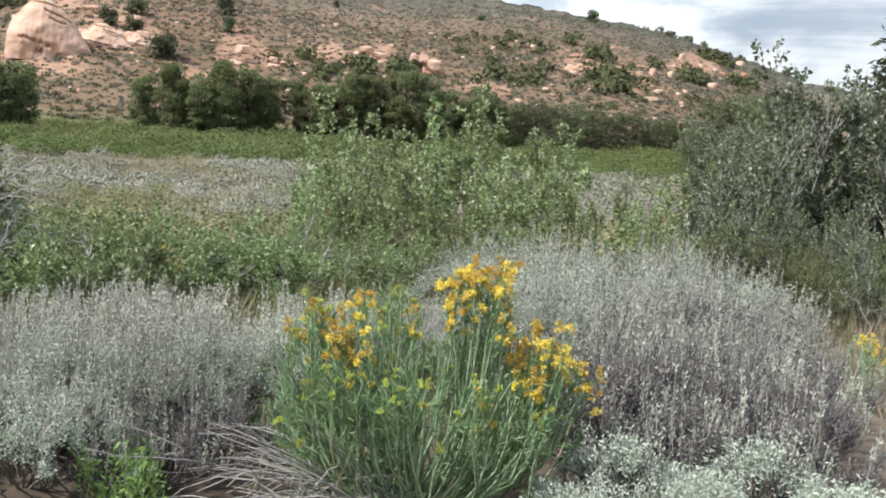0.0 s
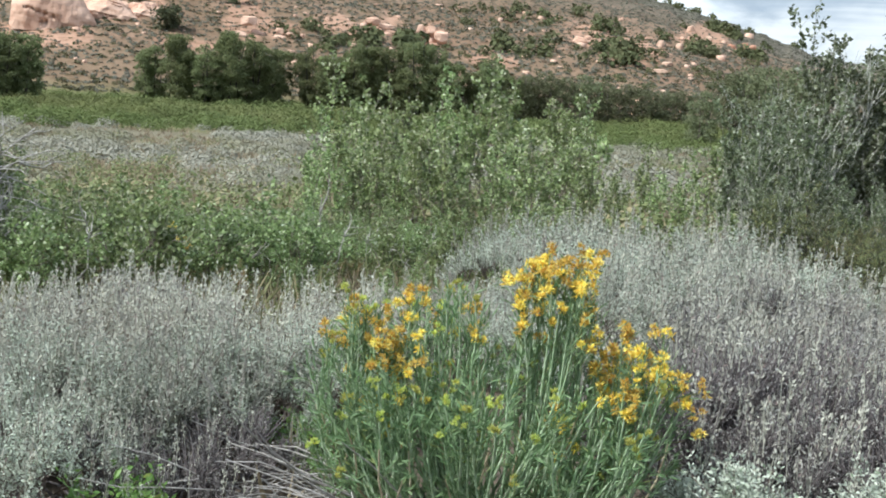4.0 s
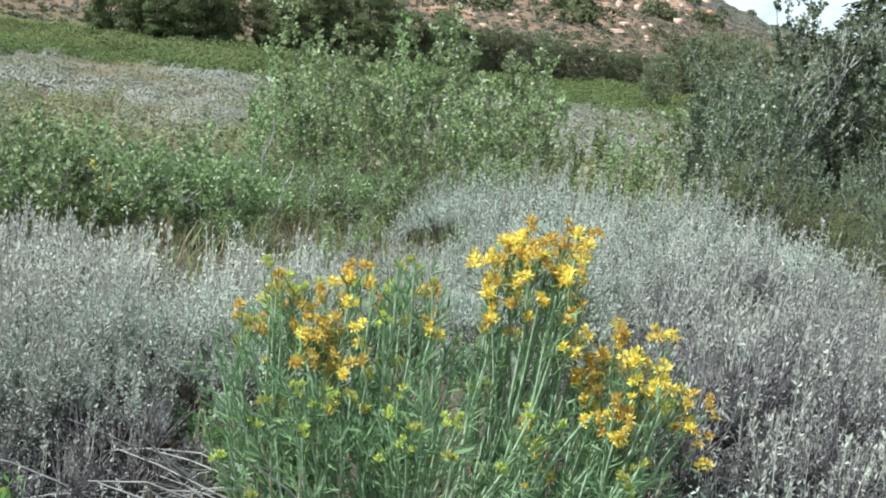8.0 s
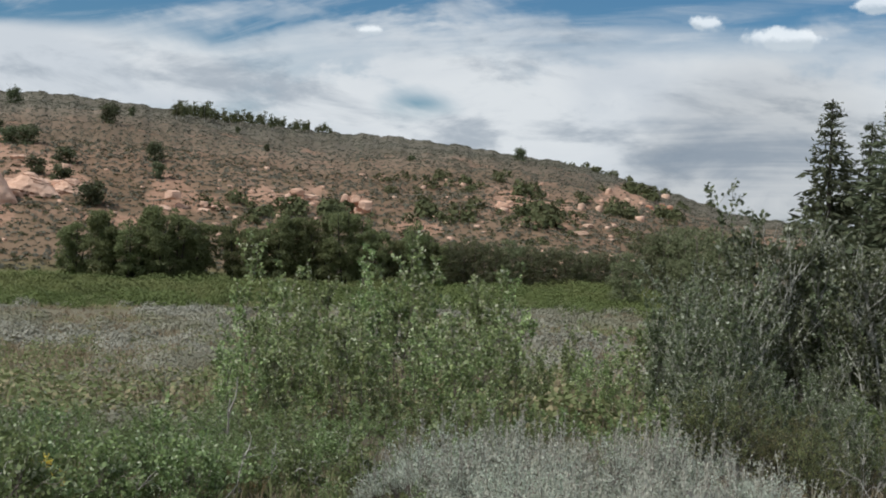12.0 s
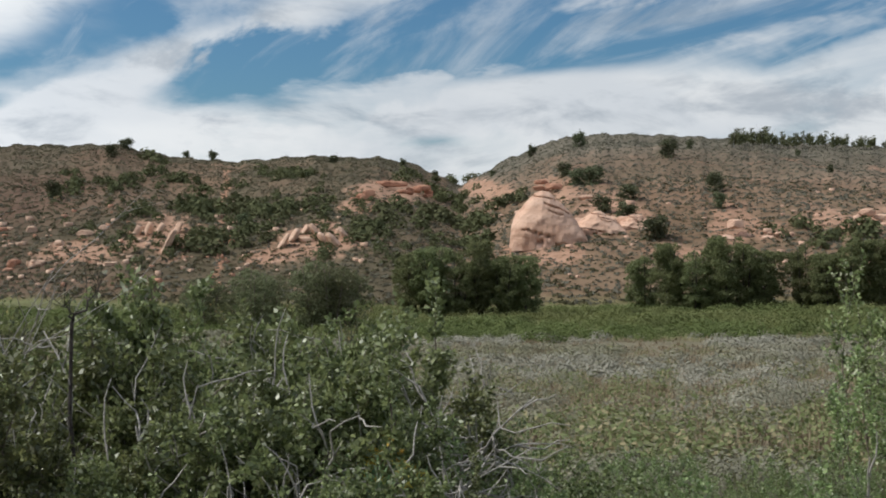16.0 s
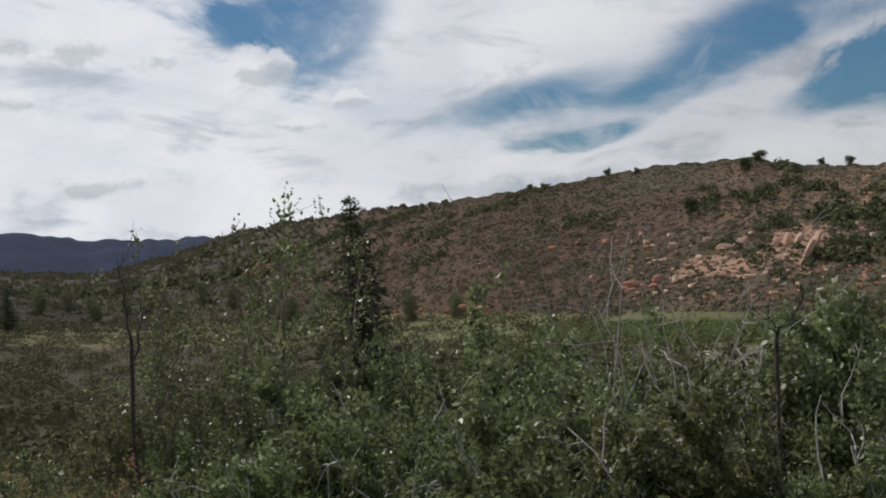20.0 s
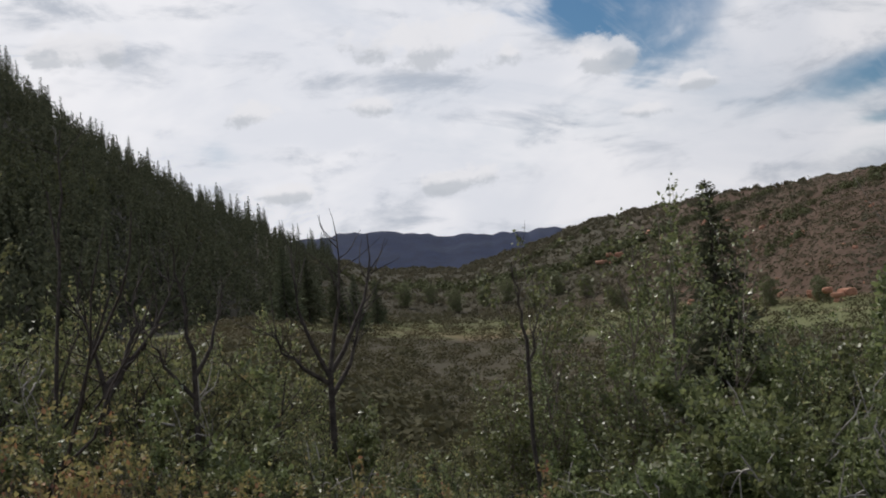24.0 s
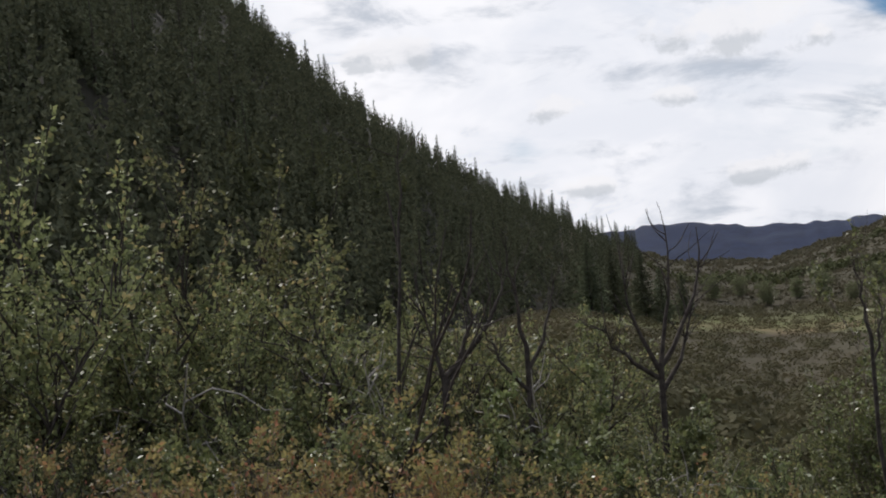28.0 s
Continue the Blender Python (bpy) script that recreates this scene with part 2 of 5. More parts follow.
def stone(name, a, b, c, scale, dist=0.15):
    m, n = material(name)
    pos = n.add("ShaderNodeTexCoord").outputs["Object"]
    rnd = n.add("ShaderNodeObjectInfo").outputs["Random"]
    beds = n.noise(n.add("ShaderNodeMapping", {"Vector": pos, "Scale": (0.4, 0.4, 2.2)}).outputs[0], scale, 6.0, 0.6, 0.6)
    fine = n.noise(pos, scale * 6, 6.0, 0.7)
    col = n.mix(n.ramp(beds, 0.35, 0.65), (*a, 1), (*b, 1))
    col = n.mix(n.ramp(fine, 0.52, 0.72), col, (*c, 1))
    col = n.mix(n.math("MULTIPLY", rnd, 0.35), col, (*b, 1))
    finish(n, col, 0.92, n.math("ADD", beds, n.math("MULTIPLY", fine, 0.4)), 0.7, dist)
    return m


m_flat = brushy("flat_sage", (0.20, 0.195, 0.15), (0.41, 0.395, 0.33), (0.22, 0.21, 0.13), 1.6, 0.25, 0.7)
# the pale third tone paints light glints onto a tenth of the leaves
m_grey_leaf = leafy("grey_green_leaves", (0.085, 0.105, 0.050), (0.205, 0.23, 0.125), (0.42, 0.43, 0.33), 0.42, 0.5, 0.34, 0.10)
m_sage = leafy("sage_leaves", (0.37, 0.40, 0.32), (0.56, 0.58, 0.49), (0.24, 0.29, 0.20), 0.8, 0.2, 0.28)
m_sage_dry = leafy("sage_dry", (0.38, 0.37, 0.31), (0.56, 0.54, 0.46), (0.28, 0.22, 0.20), 0.9, 0.1, 0.25)
m_rabbit = leafy("rabbit_leaves", (0.13, 0.245, 0.10), (0.31, 0.44, 0.225), (0.28, 0.34, 0.12), 0.55, 0.35, 0.3)
m_flower = leafy("yellow_flowers", (0.78, 0.58, 0.10), (0.87, 0.73, 0.22), (0.76, 0.44, 0.07), 0.8, 0.1, 0.3, 0.2)
m_bud = leafy("yellow_green_buds", (0.46, 0.52, 0.12), (0.64, 0.64, 0.20), (0.70, 0.60, 0.12), 0.8, 0.1, 0.3)
# aspen, bush and shrub: pale third tone is glossy glints put into the colour
m_aspen = leafy("aspen_leaves", (0.12, 0.17, 0.06), (0.40, 0.48, 0.21), (0.58, 0.59, 0.40), 0.42, 0.5, 0.36, 0.10)
m_bush = leafy("bush_leaves", (0.085, 0.125, 0.042), (0.30, 0.37, 0.15), (0.42, 0.44, 0.28), 0.40, 0.5, 0.34, 0.06)
m_berry = leafy("shrub_leaves", (0.074, 0.094, 0.038), (0.285, 0.315, 0.132), (0.38, 0.39, 0.26), 0.38, 0.5, 0.38, 0.05)
m_dull = leafy("dusky_leaves", (0.115, 0.132, 0.058), (0.255, 0.265, 0.118), (0.36, 0.30, 0.14), 0.5, 0.4, 0.45, 0.08)
m_gold = leafy("yellowing_leaves", (0.22, 0.20, 0.08), (0.35, 0.275, 0.12), (0.33, 0.17, 0.095), 0.6, 0.3, 0.4, 0.2)
m_herb = leafy("herb_leaves", (0.12, 0.22, 0.05), (0.22, 0.34, 0.09), (0.30, 0.36, 0.10), 0.5, 0.4, 0.35)
m_grass = leafy("grass_blades", (0.14, 0.17, 0.065), (0.24, 0.25, 0.12), (0.34, 0.29, 0.17), 0.7, 0.2, 0.3, 0.2)
m_straw = leafy("dry_grass", (0.34, 0.28, 0.17), (0.50, 0.43, 0.29), (0.26, 0.20, 0.13), 0.8, 0.2, 0.25, 0.2)
m_olive = brushy("olive_brush", (0.066, 0.066, 0.034), (0.118, 0.108, 0.058), (0.125, 0.098, 0.058), 2.0)
m_willow = brushy("meadow_willow", (0.085, 0.112, 0.040), (0.165, 0.198, 0.072), (0.175, 0.18, 0.075), 3.0, 0.3, 0.7)
m_cotton = leafy("cottonwood_leaves", (0.145, 0.168, 0.078), (0.22, 0.242, 0.115), (0.27, 0.28, 0.15), 0.75, 0.15, 0.5)
m_creek = leafy("creek_willow_leaves", (0.13, 0.145, 0.075), (0.21, 0.22, 0.125), (0.26, 0.26, 0.16), 0.75, 0.15, 0.45)
# darker than hill_sage: its own dusky tone plus shade of the backlit slopes
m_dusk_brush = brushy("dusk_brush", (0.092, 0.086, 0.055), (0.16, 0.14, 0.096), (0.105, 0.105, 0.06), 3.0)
m_juniper = leafy("juniper_needles", (0.075, 0.090, 0.048), (0.14, 0.155, 0.085), None, 0.8, 0.15, 0.25)
m_oak = brushy("oak_brush", (0.062, 0.074, 0.034), (0.14, 0.15, 0.07), (0.12, 0.115, 0.06), 2.0, 0.2)
m_spruce = leafy("spruce_needles", (0.078, 0.091, 0.057), (0.143, 0.156, 0.096), None, 0.95, 0.04, 0.2)
m_hillbrush = brushy("hill_sage", (0.105, 0.102, 0.076), (0.195, 0.186, 0.146), (0.14, 0.132, 0.094), 2.5)
m_wood = bark("grey_brown_wood", (0.13, 0.10, 0.085), (0.26, 0.22, 0.19))
m_dead = bark("bleached_wood", (0.29, 0.265, 0.24), (0.50, 0.465, 0.43))
m_dark = bark("dark_wood", (0.040, 0.032, 0.028), (0.10, 0.085, 0.075))
m_pale = bark("aspen_bark", (0.34, 0.33, 0.29), (0.56, 0.54, 0.48), 12.0)
m_stalk = bark("green_stalk", (0.26, 0.36, 0.20), (0.50, 0.57, 0.40), 40.0)
m_sagewood = bark("bare_sage_wood", (0.105, 0.088, 0.088), (0.24, 0.21, 0.205), 60.0)
m_sage_dusk = leafy("dusky_sage_leaves", (0.235, 0.225, 0.205), (0.42, 0.405, 0.375), (0.17, 0.17, 0.14), 0.9, 0.1, 0.2)
m_tan = bark("tan_stalk", (0.38, 0.30, 0.20), (0.55, 0.46, 0.33), 40.0)
m_rock = stone("pink_sandstone", (0.56, 0.35, 0.25), (0.66, 0.45, 0.34), (0.46, 0.25, 0.17), 0.22, 0.3)
m_pale_rock = stone("pale_sandstone", (0.53, 0.345, 0.245), (0.63, 0.44, 0.33), (0.40, 0.24, 0.165), 0.3, 0.3)
m_red_rock = stone("red_sandstone", (0.40, 0.19, 0.12), (0.50, 0.28, 0.19), (0.28, 0.12, 0.075), 0.3, 0.3)

m_ground, n = material("earth")
tone = n.add("ShaderNodeAttribute", attribute_name="tone").outputs["Color"]
pos = n.add("ShaderNodeNewGeometry").outputs["Position"]
big, mid, fine = n.noise(pos, 0.035, 5.0, 0.6), n.noise(pos, 0.45, 5.0, 0.65), n.noise(pos, 6.0, 5.0, 0.7)
col = n.mix(n.ramp(big, 0.3, 0.7), tone, n.mix(1.0, tone, (0.78, 0.74, 0.70, 1), "MULTIPLY"))
col = n.mix(n.ramp(mid, 0.45, 0.75), col, n.mix(1.0, col, (0.60, 0.58, 0.52, 1), "MULTIPLY"))
col = n.mix(n.ramp(fine, 0.5, 0.8), col, n.mix(1.0, col, (1.35, 1.28, 1.2, 1), "MULTIPLY"))
finish(n, col, 0.95, n.math("ADD", mid, n.math("MULTIPLY", fine, 0.12)), 0.6, 0.25, 0.15)

# ---- the lie of the land: heights by direction and distance from where the walk ends ----
EYE = 1.25
SKYLINE = np.array([(0, .3), (20, 0), (25.6, .45), (29.7, 1.65), (33.5, 2.55), (39, 3.15), (45, 3.4), (52.7, 4.05), (58.5, 4.3), (61, 4.15),
                    (63, 3.35), (65.4, 2.1), (67.5, 3.0), (69.5, 3.5), (73, 3.55), (76.5, 3.25), (79, 3.5), (82, 4.1), (86, 4.1), (90.3, 3.6),
                    (94.3, 3.2), (100.3, 2.75), (104, 2.45), (106.7, 2.1), (109, 1.4), (113, .5), (117, .8), (120, 1.7), (122.4, 3.0), (125.8, 4.8),
                    (130.3, 7.5), (134, 10.5), (138, 14.2), (148, 17), (170, 19), (230, 10), (300, 3), (360, .3)])
RIDGE = np.array([(0, 420), (25, 560), (35, 480), (60, 420), (65.4, 560), (70, 430), (82, 420), (95, 520), (104, 800), (110, 1100), (116, 1000),
                  (120, 760), (126, 620), (134, 470), (148, 330), (170, 260), (230, 300), (300, 400), (360, 420)])
FOOT = np.array([(0, 140, -3.2), (30, 165, -3.4), (45, 165, -3.75), (60, 165, -3.95), (68, 165, -3.9), (76, 175, -3.6), (85, 190, -3.1),
                 (95, 215, -2.6), (105, 330, -2.1), (113, 430, -1.75), (118, 380, -1.4), (122, 260, -.9), (130, 130, -1.2), (145, 70, -1.5),
                 (170, 50, -1.5), (230, 60, -1.5), (300, 120, -2.5), (360, 140, -3.2)])
FAR = np.array([(0, -1.), (92, -1.), (97, 2.0), (107, 2.1), (110.5, 2.2), (113.6, 2.25), (115.5, 2.7), (118.8, 2.85), (122, 2.6), (130, 2.0), (140, -1.), (360, -1.)])
rng0 = np.random.default_rng(5)
WAVES = [(rng0.normal(0, 1, 2), rng0.uniform(0, 6.28)) for _ in range(24)]


def waves(x, y, size, count=8, start=0):
    total = 0
    for k, ph in WAVES[start:start + count]:
        total = total + np.sin((k[0] * x + k[1] * y) / size * 3 + ph)
    return total / count


def land(psi, r):
    """Height of the ground at a direction (degrees to the left of north) and a distance."""
    a = np.mod(psi, 360.0)
    jag = 0.08 * np.sin(a * 4.1) + 0.05 * np.sin(a * 9.7 + 1)
    rf = np.interp(a, FOOT[:, 0], FOOT[:, 1])
    zf = EYE + rf * np.tan(np.radians(np.interp(a, FOOT[:, 0], FOOT[:, 2])))
    rr = np.interp(a, RIDGE[:, 0], RIDGE[:, 1])
    zr = EYE + rr * np.tan(np.radians(np.interp(a, SKYLINE[:, 0], SKYLINE[:, 1]) + jag * 0.5))
    rn = np.clip(r - 2.6, 0, None) * np.clip(r / 9, 0, 1) ** 0.5
    near = zf * (1 - np.exp(-0.012 * rn)) / (1 - np.exp(-0.012 * (rf - 2.6)))
    u = np.clip((r - rf) / (rr - rf), 0, 1)
    hill = zf + (zr - zf) * (1 - (1 - u) ** 1.4)
    z = np.where(r < rf, near, hill)
    x, y = -np.sin(np.radians(a)) * r, np.cos(np.radians(a)) * r
    rough = np.clip((r - rf) / 60, 0, 1) * np.clip((rr - r) / 60 + 0.25, 0, 1)
    z = z + rough * (2.4 * waves(x, y, 60, 8) + 0.7 * waves(x, y, 17, 8, 8) + 0.22 * waves(x, y, 6, 8, 16))
    z = z + 0.05 * np.clip((r - 1) / 4, 0, 1) * waves(x, y, 1.6, 8, 4) + 0.25 * np.clip((r - 8) / 20, 0, 1) * waves(x, y, 14, 8, 2)
    past = np.clip(r - rr, 0, None)
    z = z - np.minimum(past * 0.13, 60 + past * 0.0)
    zfar = EYE + 3400 * np.tan(np.radians(np.interp(a, FAR[:, 0], FAR[:, 1]) + 0.10 * np.sin(a * 2.3) * np.sin(a * 0.9 + 1) + 0.04 * np.sin(a * 7.1)))
    rise = np.clip((r - 1700) / 1700, 0, 1) ** 1.2
    return np.where(past > 0, z + rise * (zfar - z) * (r <= 3400) + (r > 3400) * (zfar - 0.06 * (r - 3400) - z) + np.clip((r - 1300) / 900, 0, 1) * np.clip((3400 - r) / 500, 0, 1) * (28 * waves(x, y, 420, 8, 5) + 14 * waves(x, y, 130, 8, 12)), z)


def ground(x, y):
    return float(land(math.degrees(math.atan2(-x, y)), math.hypot(x, y)))


def at(psi, d):
    """The place on the ground in a direction, at a distance."""
    x, y = -math.sin(radians(psi)) * d, math.cos(radians(psi)) * d
    return Vector((x, y, ground(x, y)))


def on_slope(psi, up, start=120.0):
    """Where the line of sight from the walk's end, up degrees above level, meets the far slope."""
    rs = np.geomspace(start, 1500, 900)
    zs = land(np.full_like(rs, psi), rs)
    hit = np.nonzero(zs >= EYE + rs * math.tan(radians(up)))[0]
    if len(hit):
        d = rs[hit[0]]
    else:
        d = rs[np.argmax((zs - EYE) / rs)]
    return at(psi, float(d)), float(d)


def mesh_from(name, verts, faces, mats, smooth=False):
    """A mesh from arrays of vertices and of faces with one number of corners."""
    verts, faces = np.asarray(verts, np.float32), np.asarray(faces, np.int32)
    me = bpy.data.meshes.new(name)
    k = faces.shape[1]
    me.vertices.add(len(verts)), me.loops.add(faces.size), me.polygons.add(len(faces))
    me.vertices.foreach_set("co", verts.ravel())
    me.loops.foreach_set("vertex_index", faces.ravel())
    me.polygons.foreach_set("loop_start", np.arange(0, faces.size, k, dtype=np.int32))
    me.polygons.foreach_set("loop_total", np.full(len(faces), k, np.int32))
    me.update(calc_edges=True)
    if smooth:
        me.polygons.foreach_set("use_smooth", np.ones(len(faces), bool))
    for m in (mats if isinstance(mats, (list, tuple)) else [mats]):
        me.materials.append(m)
    return me


# one sheet of land out to the far mountains
psis = np.concatenate([np.arange(-15, 22, 0.4), np.arange(22, 112, 0.15), np.arange(112, 160, 0.4), np.arange(160, 345, 2.5)])
rads = np.concatenate([[0.01], np.linspace(0.0, 3.0, 8)[1:], np.geomspace(3.2, 90, 90), np.geomspace(92, 900, 170), np.geomspace(930, 4600, 46)])
PS, RS = np.meshgrid(psis, rads)
X, Y, Z = -np.sin(np.radians(PS)) * RS, np.cos(np.radians(PS)) * RS, land(PS, RS)
nr, nc = PS.shape
verts = np.concatenate([np.stack([X, Y, Z], -1).reshape(-1, 3), [[0, 0, float(land(0.0, 0.0))]]])
i, j = np.meshgrid(np.arange(nr - 1), np.arange(nc), indexing="ij")
j2 = (j + 1) % nc
quads = np.stack([i * nc + j, (i + 1) * nc + j, (i + 1) * nc + j2, i * nc + j2], -1).reshape(-1, 4)
me = mesh_from("ground", verts, quads, m_ground, True)
land_sheet = tagged(new("ground", me), "dry earth valley floor rising to brushy sandstone hills", "ground", kind="structure")
land_sheet.data.attributes.new("tone", "FLOAT_COLOR", "POINT")


def blend(f, a, b):
    f = np.clip(f, 0, 1)[..., None]
    return a * (1 - f) + np.array(b) * f


A = np.mod(PS, 360)
RF, RR = np.interp(A, FOOT[:, 0], FOOT[:, 1]), np.interp(A, RIDGE[:, 0], RIDGE[:, 1])
U = np.clip((RS - RF) / (RR - RF), 0, 1)
patch = waves(X, Y, 45, 8, 3) + 0.7 * waves(X, Y, 14, 8, 11)
tones = np.ones((nr, nc, 3)) * np.array((0.115, 0.092, 0.072))
B = np.mod(A + 180, 360) - 180
tones = blend(np.clip((22 - B) / 8, 0, 1) * np.clip((B + 70) / 50, 0, 1) * np.clip((9 - RS) / 3, 0, 1) * np.clip((RS - 1.5) / 2, 0, 1), tones, (0.17, 0.135, 0.105))
tones = blend((RS - 4) / 12, tones, (0.12, 0.115, 0.07))
tones = blend((RS - 22) / 20 * np.clip((90 - A) / 8, 0, 1), tones, (0.195, 0.18, 0.125))
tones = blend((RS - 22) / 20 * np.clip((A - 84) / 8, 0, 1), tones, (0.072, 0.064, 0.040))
tones = blend((RS - 0.56 * RF) / (0.03 * RF), tones, (0.14, 0.15, 0.065))
tones = blend((RS - RF) / 8, tones, (0.20, 0.138, 0.090))
tones = blend((U - 0.1) * 4 * (patch * 2 + 0.35), tones, (0.235, 0.155, 0.104))
tones = blend((U - 0.34) * 3.0 * ((A < 66)), tones, (0.150, 0.134, 0.104))
tones = blend(np.clip((A - 65) / 3, 0, 1) * np.clip((93 - A) / 6, 0, 1) * (U > 0.01) * (0.75 - 1.0 * patch), tones, (0.105, 0.088, 0.056))
tones = blend((U > 0.1) * (U < 0.62) * (A < 70) * (A > 25) * (waves(X, Y, 9, 8, 7) * 2.2 - 0.45 + 0.5 * patch), tones, (0.29, 0.185, 0.13))
# red soil of the long hillside, darkened further to paint in its backlit shade
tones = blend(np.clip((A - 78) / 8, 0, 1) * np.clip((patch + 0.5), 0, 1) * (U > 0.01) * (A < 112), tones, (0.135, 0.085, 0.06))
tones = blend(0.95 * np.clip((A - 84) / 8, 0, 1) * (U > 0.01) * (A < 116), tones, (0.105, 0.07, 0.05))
# bare pink rock and soil on the slope: direction, height in degrees, width, height
EL = np.degrees(np.arctan2(Z - EYE, RS))
BARE = ((58.6, .55, 1.3, .75), (57.4, .45, 1.0, .55), (60.5, 1.9, .9, .5), (52.4, .1, 1.0, .7), (45.9, .3, .8, .45), (43.5, .1, .6, .6), (36.0, .6, .9, .5), (50.6, -.3, .6, .35),
                            (61.5, -1.3, 2.0, .5), (72.5, -.4, 1.6, .7), (79.8, -.1, 1.4, .8), (68.8, 1.9, 1.6, .4), (63.6, 1.6, .8, .5), (55.0, -1.2, 1.4, .25), (47.5, -1.7, 2.2, .25), (40.5, -.9, 1.5, .3),
        (48.3, .2, 1.0, .4), (47.0, -.3, .8, .3), (33.6, .2, 1.2, .5), (30.6, 1.0, 1.0, .5), (64.5, 2.0, .7, .4), (70.5, 1.2, .8, .3), (74.5, -1.2, 1.2, .35), (83.5, -.8, 1.5, .5))


def bare(a, el, x, y):
    """How bare the slope is: above 0 on open rock and soil."""
    ragged = 0.55 * waves(x, y, 5, 8, 1) + 0.5 * waves(x, y, 2.2, 8, 9)
    return np.max([1.35 - np.hypot((a - psi) / wide, (el - up) / tall) + ragged for psi, up, wide, tall in BARE], 0)


tones = blend(np.clip(bare(A, EL, X, Y) * 3, 0, 1) * (RS > RF) * (RS < RR), tones, (0.37, 0.23, 0.16))
tones = blend((np.abs(A - 77.0 - 0.08 * np.sin(EL * 5) + 0.12 * EL) < 0.13) * (EL > -2.4) * (EL < 3.0) * (RS > RF) * (RS < RR), tones, (0.42, 0.24, 0.16))
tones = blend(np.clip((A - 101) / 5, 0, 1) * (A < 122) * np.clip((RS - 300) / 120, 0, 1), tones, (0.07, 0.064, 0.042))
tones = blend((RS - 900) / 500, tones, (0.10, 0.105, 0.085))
# far mountains: the blue haze of distance is put into their colour
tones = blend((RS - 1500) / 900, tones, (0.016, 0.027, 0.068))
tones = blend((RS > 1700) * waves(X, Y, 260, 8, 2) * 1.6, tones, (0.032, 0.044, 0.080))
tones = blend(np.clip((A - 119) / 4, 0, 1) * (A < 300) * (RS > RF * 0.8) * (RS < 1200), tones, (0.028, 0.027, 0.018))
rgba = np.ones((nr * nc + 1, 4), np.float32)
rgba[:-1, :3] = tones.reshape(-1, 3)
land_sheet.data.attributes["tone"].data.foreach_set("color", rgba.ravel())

# ---- how plants are made ----


def part(name, me, parent, label="", kind=""):
    ob = new(name, me)
    ob.parent = parent
    return tagged(ob, label, kind=kind)


def thing(name, label, category, group="", kind=""):
    return tagged(new(name), label, category, group, kind)


def put(ob, p, turn=0.0, size=1.0, tall=1.0):
    ob.matrix_basis = Matrix.LocRotScale(p, Euler((0, 0, radians(turn))), (size, size, size * tall))
    return ob


def tubes(lines, sides=4):
    """Tapered tubes along polylines [(points, first radius, last radius)]."""
    vs, fs, base = [], [], 0
    ring = np.arange(sides) * 2 * math.pi / sides
    for pts, r0, r1 in lines:
        pts = np.asarray(pts, float)
        n = len(pts)
        d = np.gradient(pts, axis=0)
        d /= np.linalg.norm(d, axis=1)[:, None] + 1e-9
        side = np.cross(d, (0.31, 0.87, 0.38))
        side /= np.linalg.norm(side, axis=1)[:, None] + 1e-9
        other = np.cross(d, side)
        rad = np.linspace(r0, r1, n)[:, None, None]
        v = pts[:, None] + rad * (np.cos(ring)[None, :, None] * side[:, None] + np.sin(ring)[None, :, None] * other[:, None])
        vs.append(v.reshape(-1, 3))
        a, b = np.meshgrid(np.arange(n - 1), np.arange(sides), indexing="ij")
        b2 = (b + 1) % sides
        fs.append(base + np.stack([a * sides + b, a * sides + b2, (a + 1) * sides + b2, (a + 1) * sides + b], -1).reshape(-1, 4))
        base += n * sides
    return np.concatenate(vs), np.concatenate(fs)


def unit(v):
    return v / (np.linalg.norm(v, axis=-1, keepdims=True) + 1e-9)


def leaves(points, axis, length, width, rng, fold=0.25, curl=0.1):
    """One folded four-cornered blade at each point, along its axis."""
    n = len(points)
    axis = unit(axis)
    side = unit(np.cross(axis, rng.normal(0, 1, (n, 3))))
    nor = np.cross(axis, side)
    L = np.broadcast_to(np.asarray(length, float), (n,))[:, None]
    W = np.broadcast_to(np.asarray(width, float), (n,))[:, None] / 2
    mid = points + axis * L * 0.45
    v = np.stack([points, mid + side * W + nor * W * fold, points + axis * L - nor * L * curl, mid - side * W + nor * W * fold], 1).reshape(-1, 3)
    return v, np.arange(n * 4).reshape(-1, 4)


def wander(rng, p, d, length, n=6, bend=0.25, up=0.1):
    """A crooked line from p in direction d."""
    pts, d = [np.array(p, float)], unit(np.array(d, float))
    for _ in range(n - 1):
        d = unit(d + rng.normal(0, bend, 3) + np.array((0, 0, up)))
        pts.append(pts[-1] + d * length / (n - 1))
    return np.array(pts)


def pick_along(rng, line, lo=0.3, hi=1.0):
    s = rng.uniform(lo, hi) * (len(line) - 1)
    k = min(int(s), len(line) - 2)
    return line[k] + (line[k + 1] - line[k]) * (s - k), unit(line[k + 1] - line[k])


